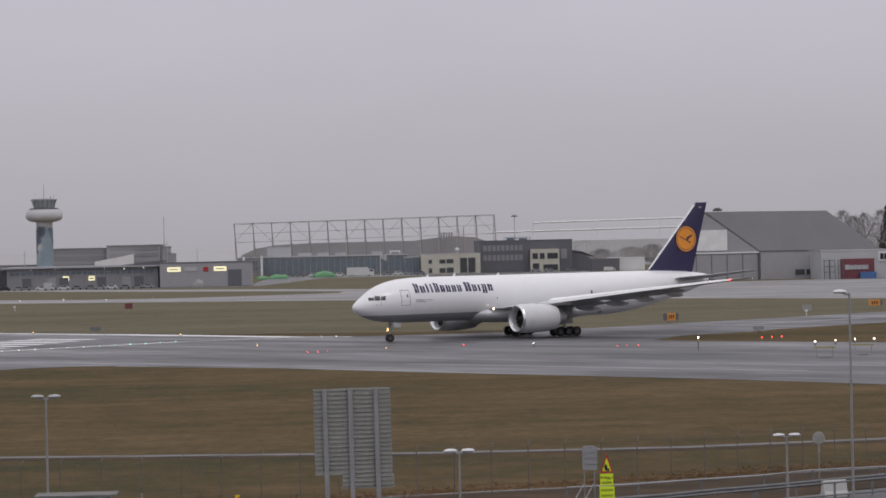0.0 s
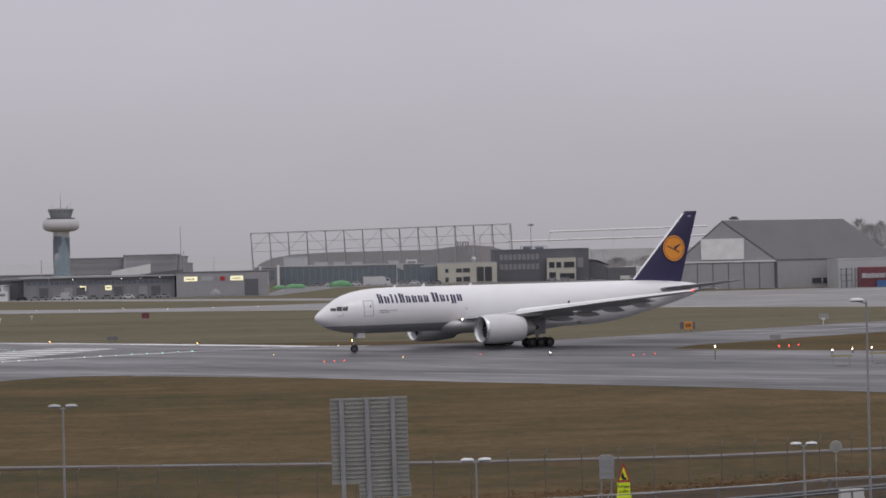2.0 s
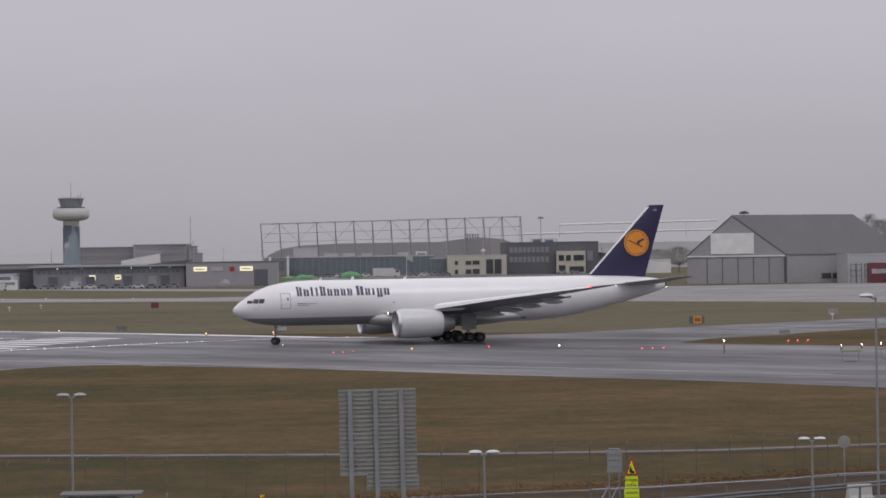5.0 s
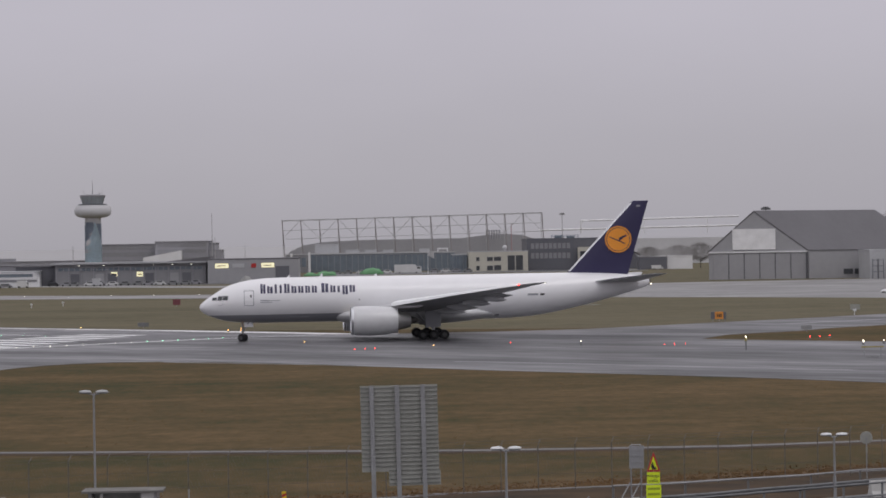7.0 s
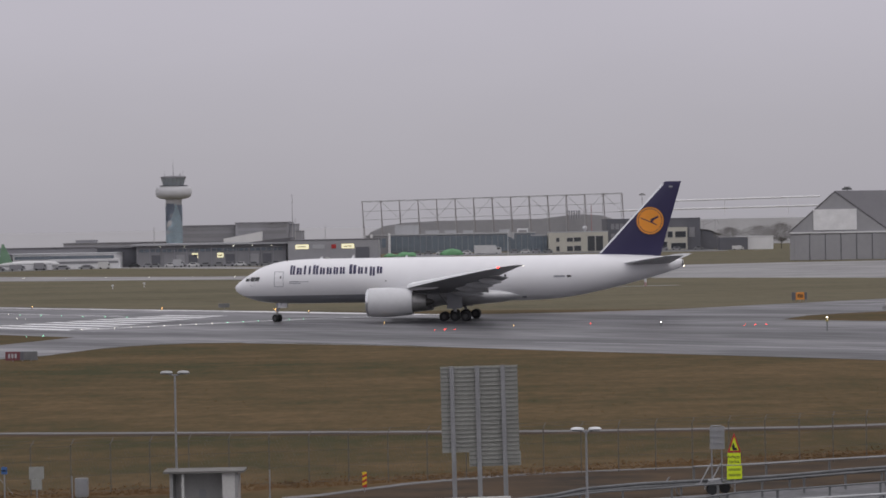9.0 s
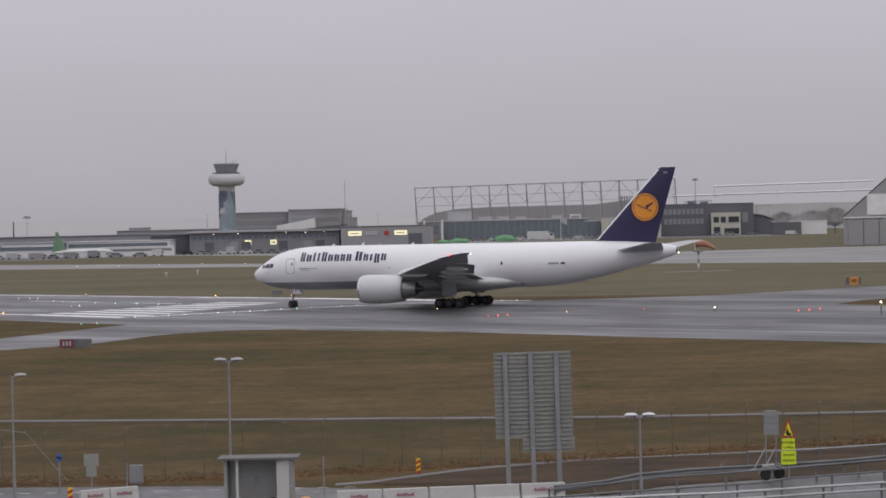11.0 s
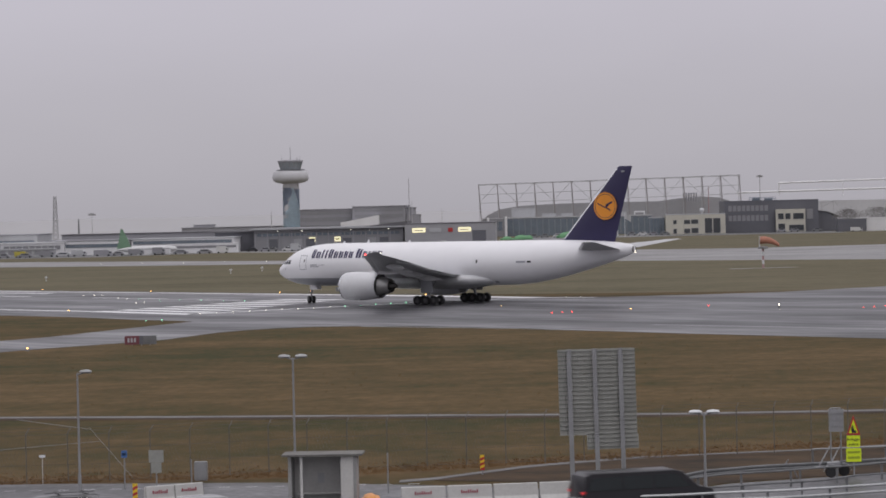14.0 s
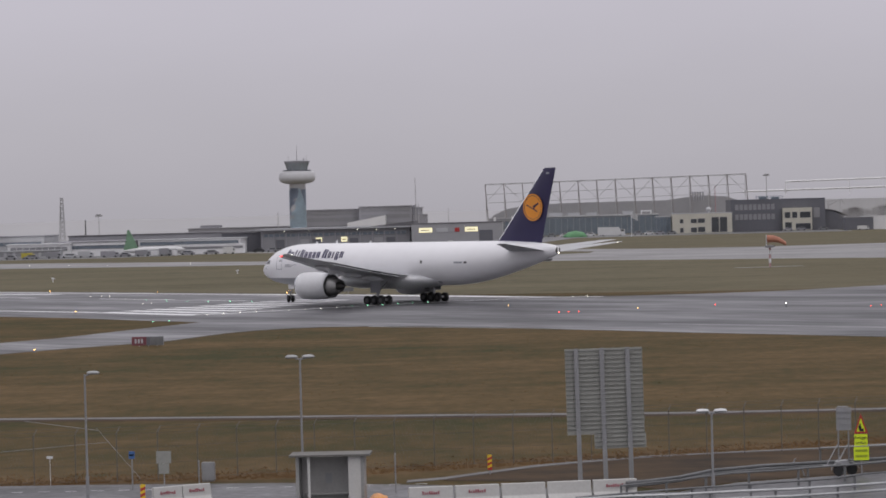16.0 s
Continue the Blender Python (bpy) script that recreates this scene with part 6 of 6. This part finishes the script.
def marker_board(x, y, h):
    r = root("hazard_marker", "upright red and yellow striped hazard marker", "traffic marker", "hazard markers", m=pose(x, y, 0))
    bm = B()
    tube(bm, (0, 0.03, 0), (0, 0.03, 0.3), 0.03, seg=6)
    part("post", bm, M_GALV, r)
    n = 6
    for k in range(n):
        bm = B()
        z0, z1 = 0.25 + (h - 0.25) * k / n, 0.25 + (h - 0.25) * (k + 1) / n
        loft(bm, [[(-0.11, yy, z0 - 0.05 if k else z0), (0.11, yy, z0 + 0.05 if k else z0), (0.11, yy, z1 + 0.05 if k < n - 1 else z1), (-0.11, yy, z1 - 0.05 if k < n - 1 else z1)] for yy in (-0.02, 0.02)])
        part("stripe", bm, M_YELLOW2 if k % 2 else M_RED, r)


M_YELLOW2 = material("signal_yellow", (0.75, 0.52, 0.03), 0.5, 0, 1.0, 0.05)
marker_board(-4.06, 138.7, 1.0)
marker_board(-19.4, 126.6, 1.05)


# small roadside things
def post_sign(x, y, h, panels, label, name="post_sign"):
    r = root(name, label, "sign", "roadside signs", m=pose(x, y, 0))
    bm = B()
    tube(bm, (0, 0.04, -0.1), (0, 0.04, h), 0.032, seg=8)
    part("post", bm, M_GALV, r)
    for a, b, c, d, mt in panels:
        bm = B()
        box(bm, a, b, -0.02, 0.0, c, d)
        part("panel", bm, mt, r)


post_sign(-21.1, 134.5, 1.9, [(-0.14, 0.14, 1.55, 1.9, M_BLUE), (-0.1, 0.1, 1.68, 1.76, M_LAMPHOOD)], "blue and white bus stop sign on post", "bus_stop_sign")
post_sign(-19.75, 135.8, 1.75, [(-0.36, 0.36, 1.18, 1.78, M_BOARD), (-0.25, 0.25, 0.68, 1.17, M_BOARD)], "rear of two grey traffic signs on post")
post_sign(-18.2, 136.9, 1.2, [], "slim pale roadside post", "bollard")
post_sign(-8.2, 130.4, 1.9, [], "slim pale roadside post", "bollard")
post_sign(26.95, 151.4, 2.27, [(-0.05, 0.05, 1.4, 1.7, M_BOARD)], "round grey sign seen from behind on post", "round_sign")
bm = B()
lathe(bm, [(0.32, -0.012), (0.34, 0), (0.32, 0.012)], 28, "y", (26.95, 151.46, 2.2))
solid("round_sign_plate", bm, M_BOARD, "round grey sign plate seen from behind", "sign")
bm = B()
box(bm, -0.32, 0.32, -0.2, 0.2, 0.05, 0.95)
bmesh.ops.bevel(bm, geom=[e for e in bm.edges], offset=0.03, segments=2, affect="EDGES")
box(bm, -0.28, 0.28, -0.16, 0.16, -0.05, 0.046)
solid("electric_cabinet", bm, M_GALV, "grey steel electric cabinet by the road", "cabinet", m=pose(-17.95, 138.6, 0))
bm = B()
tube(bm, (-23.6, 139.4, 2.7), (-20.8, 135.1, 0.55), 0.010, seg=5)
tube(bm, (-30, 138.0, 1.6), (-23.0, 139.2, 2.0), 0.012, seg=5)
tube(bm, (-27, 138.4, 3.2), (-23.4, 139.0, 2.6), 0.012, seg=5)
solid("stay_wire", bm, M_GALV, "thin steel stay wires at the fence corner", "wire")
bm = B()
box(bm, -25.9, -25.6, 138.2, 138.23, 1.32, 1.45)
tube(bm, (-25.75, 138.25, -0.1), (-25.75, 138.25, 1.4), 0.015, seg=5)
solid("small_plate", bm, M_LAMPHOOD, "small white plate at the fence", "sign")
heap(-8.75, 126.4, 0.95, 0.42, M_ORANGE, "orange_cover", "rounded orange plastic cover behind barriers", "cover")


# trailer with sign frame and the road works sign
tr = root("sign_trailer", "small grey sign trailer with tall frame", "trailer", m=pose(12.87, 134.22, 0.03))
bm = B()
for x in (-0.24, 0.24):
    beam(bm, (x, 0.3, 0.5), (x, 0.3, 3.24), 0.05)
    beam(bm, (x - 0.62, 0.0, 0.5), (x - 0.05, 0.3, 1.45), 0.05)
beam(bm, (-0.24, 0.3, 3.24), (0.24, 0.3, 3.24), 0.04)
part("frame", bm, M_GALV, tr)
bm = B()
box(bm, -0.33, 0.37, 0.18, 0.24, 2.12, 3.2)
pnl = part("panel", bm, M_GALV, tr)
for z in (2.4, 2.7, 2.98):
    bm = B()
    box(bm, -0.31, 0.35, 0.15, 0.178, z, z + 0.03)
    part("rib", bm, M_GALV, pnl)
bm = B()
loft(bm, [[(-0.5, yy, 0.45), (-0.45, yy, 0.68), (0.1, yy, 0.74), (0.18, yy, 0.48)] for yy in (-0.35, 0.35)])
part("box", bm, M_GALV, tr)
for x, y in ((-0.32, -0.35), (0.36, 0.35)):
    bm = B()
    lathe(bm, [(0.12, -0.08), (0.24, -0.09), (0.27, -0.05), (0.27, 0.05), (0.24, 0.09), (0.12, 0.08)], 18, "y", (x, y, 0.27))
    part("wheel", bm, M_TYRE, tr)
    bm = B()
    for k in range(8):
        a0, a1 = math.pi * k / 8, math.pi * (k + 1) / 8
        loft(bm, [[(x + rr * math.cos(a), yy, 0.29 + rr * math.sin(a)) for rr, yy in ((0.32, y - 0.13), (0.32, y + 0.13), (0.35, y + 0.13), (0.35, y - 0.13))] for a in (a0, a1)])
    part("mudguard", bm, M_GALV, tr)
bm = B()
beam(bm, (-0.5, 0, 0.45), (-2.4, 0, 0.55), 0.07)
beam(bm, (-2.1, 0, 0.55), (-1.9, 0, 0.0), 0.05)
beam(bm, (-2.5, 0, 0.55), (-2.3, -0.05, 0.85), 0.05)
part("drawbar", bm, M_GALV, tr)


def lettering(name, text, size, at, mat, parent):
    cu = bpy.data.curves.new(name, "FONT")
    cu.body, cu.size, cu.align_x, cu.extrude = text, size, "CENTER", 0.004
    tmp = bpy.data.objects.new(name, cu)
    me = bpy.data.meshes.new_from_object(tmp)
    bpy.data.objects.remove(tmp)
    me.materials.clear()
    me.materials.append(mat)
    ob = new(name, me)
    ob.parent = parent
    ob.matrix_basis = pose(*at, 90, 0, 0)
    return ob


ws = root("road_works_sign", "road works triangle over fluorescent yellow plates on post", "road sign", m=pose(13.64, 133.9, 0))
bm = B()
tube(bm, (0, 0.05, -0.1), (0, 0.05, 2.85), 0.035, seg=8)
part("post", bm, M_GALV, ws)
bm = B()
loft(bm, [[(-0.32, y, 2.03), (0.32, y, 2.03), (0.0, y, 2.97)] for y in (-0.02, 0.0)])
tri_ = part("triangle", bm, M_RED, ws, "red-bordered warning triangle")
bm = B()
loft(bm, [[(-0.21, y, 2.12), (0.21, y, 2.12), (0.0, y, 2.76)] for y in (-0.03, -0.022)])
part("field", bm, M_YELLOW, tri_)
for a, b, c, d in ((-0.07, -0.01, 2.14, 2.48), (0.03, 0.13, 2.13, 2.25), (-0.11, -0.06, 2.2, 2.4), (-0.01, 0.03, 2.14, 2.36)):
    bm = B()
    box(bm, a, b, -0.04, -0.032, c, d)
    part("pictogram_bar", bm, M_BLACK, tri_)
bm = B()
box(bm, -0.32, 0.30, -0.02, 0.0, 1.45, 2.0)
pl = part("plate", bm, M_YELLOW, ws, "fluorescent yellow plate with black words")
lettering("lettering", "Anleggs-", 0.185, (-0.01, -0.026, 1.77), M_BLACK, pl)
lettering("lettering", "trafikk", 0.185, (-0.01, -0.026, 1.53), M_BLACK, pl)
bm = B()
box(bm, -0.36, 0.35, -0.02, 0.0, 0.76, 1.40)
pl = part("plate", bm, M_YELLOW, ws, "fluorescent yellow plate with dark bars")
for z in (1.16, 0.9):
    bm = B()
    box(bm, -0.29, 0.28, -0.028, -0.022, z, z + 0.11)
    part("plain_bar", bm, material("olive_bar", (0.30, 0.38, 0.02), 0.6), pl)


# ---------------------------------------------------------------- road vehicles
def vehicle(name, label, category, prof, glass_prof, width, mat, wheels, wr, rails=False, lamp_front=None, lamp_back=None):
    """A body from a side outline with tapered roof, glazing, wheels and lamps; it drives towards +x."""
    r = root(name, label, category)
    h = max(z for x, z in prof)
    bm = B()
    rings = []
    for k, inset in ((-1, 0.10), (-0.94, 0.0), (0.94, 0.0), (1, 0.10)):
        ring = []
        for x, z in prof:
            t = max(0.0, (z - h * 0.55) / (h * 0.45))
            y = k * (width / 2) * (1 - 0.14 * t)
            ring.append((x * (1 - 0.015 * (inset > 0)), y, z - (0.03 if inset and z > 0.5 else 0)))
        rings.append(ring)
    loft(bm, rings)
    part("body", bm, mat, r, smooth=True)
    for side in (1, -1):
        for quad in glass_prof:
            bm = B()
            pts = []
            for x, z in quad:
                t = max(0.0, (z - h * 0.55) / (h * 0.45))
                pts.append((x, side * ((width / 2) * (1 - 0.14 * t) + 0.004), z))
            loft(bm, [pts, [(x, y - side * 0.02, z) for x, y, z in pts]])
            part("side_window", bm, M_CARGLASS, r)
        for x in wheels:
            w = new("wheel", finish("wheel", wheel_mesh(wr, 0.22), [M_TYRE, M_GALV], True))
            w.parent, w.location = r, (x, side * (width / 2 - 0.10), wr)
            CARSPIN.append((w, wr, (x, side * (width / 2 - 0.10), wr), r))
        for (x, z, mt, nm) in ((lamp_front[0], lamp_front[1], M_L_DIM if lamp_front[2] else M_GALV, "headlight"), (lamp_back[0], lamp_back[1], M_TAIL, "tail_light")):
            bm = B()
            box(bm, x - 0.07, x + 0.07, side * (width / 2 - 0.30), side * (width / 2 - 0.02), z - 0.08, z + 0.08)
            bmesh.ops.bevel(bm, geom=[e for e in bm.edges], offset=0.03, segments=2, affect="EDGES")
            part(nm, bm, mt, r)
    if rails:
        for side in (1, -1):
            bm = B()
            tube(bm, (-1.3, side * width * 0.38, h + 0.07), (0.7, side * width * 0.38, h + 0.07), 0.025, seg=6)
            for x in (-1.25, 0.65):
                tube(bm, (x, side * width * 0.38, h - 0.06), (x, side * width * 0.38, h + 0.07), 0.025, seg=6)
            part("roof_rail", bm, M_GALVDARK, r)
        for x in (-0.9, 0.2):
            bm = B()
            box(bm, x - 0.05, x + 0.05, -width * 0.4, width * 0.4, h + 0.09, h + 0.14)
            part("roof_bar", bm, M_BLACK, r)
    return r


M_TAIL = material("red_tail_lamp", (0.4, 0.01, 0.015), 0.3, emit=(1.0, 0.05, 0.06), strength=0.35)
CARSPIN = []
silver = vehicle("silver_car", "silver hatchback driving on the wet road with headlights lit", "car",
                 [(-1.9, 0.25), (-1.92, 0.72), (-1.82, 0.86), (-1.5, 1.24), (-1.2, 1.32), (0.15, 1.32), (0.45, 1.24), (0.98, 0.87), (1.72, 0.74), (1.9, 0.55), (1.9, 0.25)],
                 [[(-1.55, 0.89), (-1.33, 1.23), (-0.62, 1.25), (-0.62, 0.89)], [(-0.54, 0.89), (-0.54, 1.25), (0.15, 1.25), (0.76, 0.89)]], 1.70, M_SILVER, (-1.16, 1.18), 0.31, False, (1.82, 0.62, True), (-1.88, 0.74))
bm = B()
loft(bm, [[(0.50 + o, -0.62, 1.23), (0.50 + o, 0.62, 1.23), (0.96 + o, 0.70, 0.90), (0.96 + o, -0.70, 0.90)] for o in (-0.02, 0.016)])
part("windscreen", bm, M_CARGLASS, silver)
van = vehicle("black_van", "black passenger van driving on the wet road", "van",
              [(-2.9, 0.33), (-2.95, 1.05), (-2.8, 1.66), (-2.55, 1.80), (1.3, 1.80), (1.6, 1.72), (2.35, 1.08), (2.95, 0.95), (3.05, 0.66), (3.05, 0.33)],
              [[(-2.7, 1.08), (-2.55, 1.58), (-1.2, 1.63), (-1.2, 1.08)], [(-1.1, 1.08), (-1.1, 1.63), (0.2, 1.63), (0.2, 1.08)], [(0.3, 1.08), (0.3, 1.63), (1.3, 1.63), (1.95, 1.08)]], 1.9, M_BLACKCAR, (-1.9, 1.95), 0.34, False, (2.95, 0.76, False), (-2.9, 1.0))
suv = vehicle("grey_suv", "dark grey SUV with roof bars on wet road", "car",
              [(-2.2, 0.35), (-2.25, 0.95), (-2.1, 1.15), (-1.85, 1.55), (-1.6, 1.64), (0.2, 1.64), (0.5, 1.56), (1.2, 1.1), (2.05, 0.95), (2.25, 0.7), (2.25, 0.35)],
              [[(-1.8, 1.12), (-1.6, 1.5), (-0.8, 1.53), (-0.8, 1.12)], [(-0.72, 1.12), (-0.72, 1.53), (0.2, 1.53), (0.9, 1.12)]], 1.84, M_GREYCAR, (-1.35, 1.4), 0.35, True, (2.15, 0.8, False), (-2.2, 0.98))
for side in (1, -1):
    line = [(-1.86, 1.10), (-1.66, 1.52), (-0.8, 1.56), (0.22, 1.56), (1.0, 1.10), (-1.86, 1.10)]
    bm = B()
    for (xa, za), (xb, zb) in zip(line, line[1:]):
        ya, yb = (side * (0.92 * (1 - 0.14 * max(0.0, (q - 0.902) / 0.738)) + 0.008) for q in (za, zb))
        tube(bm, (xa, ya, za), (xb, yb, zb), 0.016, seg=6)
    part("window_trim", bm, M_BARE, suv, "bright metal window trim")
bm = B()
loft(bm, [[(-2.135 - o, -0.72, 1.13), (-2.135 - o, 0.72, 1.13), (-1.885 - o, 0.66, 1.53), (-1.885 - o, -0.66, 1.53)] for o in (-0.02, 0.012)])
part("rear_window", bm, M_CARGLASS, suv)
bm = B()
loft(bm, [[(0.56 + o, -0.68, 1.54), (0.56 + o, 0.68, 1.54), (1.17 + o, 0.74, 1.14), (1.17 + o, -0.74, 1.14)] for o in (-0.02, 0.016)])
part("windscreen", bm, M_CARGLASS, suv)
# ---------------------------------------------------------------- what moves
# seconds, middle of the main wheels, heading
TAXI = [(0, 31.91, 399.53, 211.98), (1, 28.97, 397.76, 209.96), (2, 25.88, 396.08, 207.00), (3, 22.67, 394.57, 203.25), (4, 19.36, 393.29, 198.88), (5, 15.98, 392.29, 194.03), (6, 12.57, 391.60, 188.83),
        (7, 9.14, 391.23, 183.38), (8, 5.72, 391.19, 177.80), (9, 2.29, 391.49, 172.16), (10, -1.13, 392.14, 166.54), (11, -4.58, 393.15, 161.00), (12, -8.08, 394.54, 155.58), (13, -11.67, 396.38, 150.32),
        (14, -15.36, 398.71, 145.22), (15, -19.21, 401.64, 140.29), (16, -23.22, 405.28, 135.53)]


def rolling(rest, radius, speed, seconds=16.0, step=0.2):
    """Rows of a wheel that rolls at a steady speed."""
    rate = min(math.degrees(speed / radius), 80 / step)
    n = int(round(seconds / step))
    return [(k * step, pose(*rest, 0, rate * k * step, 0)) for k in range(n + 1)]


def drive(points, seconds=16.0):
    """Rows along a straight lane through (seconds, x, y), carried on past both ends."""
    (t0, x0, y0), (t1, x1, y1) = points[0], points[-1]
    vx, vy = (x1 - x0) / (t1 - t0), (y1 - y0) / (t1 - t0)
    head = math.degrees(math.atan2(vy, vx))
    rows = [(0.0, pose(x0 - vx * t0, y0 - vy * t0, 0.03, 0, 0, head))]
    rows += [(t, pose(x, y, 0.03, 0, 0, head)) for t, x, y in points]
    if points[-1][0] < seconds:
        rows.append((seconds, pose(x1 + vx * (seconds - t1), y1 + vy * (seconds - t1), 0.03, 0, 0, head)))
    return rows


def motions():
    walk(plane, [(t, pose(x, y, 0.03, 0, 0, a)) for t, x, y, a in TAXI])
    walk(nose_leg, [(0, pose(fx(5.89), 0, 0, 0, 0, -20)), (4, pose(fx(5.89), 0, 0, 0, 0, -33)), (10, pose(fx(5.89), 0, 0, 0, 0, -38)), (16, pose(fx(5.89), 0, 0, 0, 0, -30))])
    for w, r, rest in SPIN:
        walk(w, rolling(rest, r, 3.5))
    walk(silver, drive([(12.4, 15.2, 130.4), (12.6, 11.7, 129.1), (13.0, 4.35, 125.8), (13.3, -1.7, 123.1)]))
    walk(van, drive([(13.5, -6.85, 117.0), (14.0, 3.2, 120.5), (14.5, 12.95, 124.2)]))
    walk(suv, drive([(14.5, -9.6, 117.4), (15.0, 0.7, 119.6), (15.5, 10.3, 123.2), (16.0, 19.7, 126.8)]))
    for w, r, rest, car in CARSPIN:
        walk(w, rolling(rest, r, 20.0))


motions()
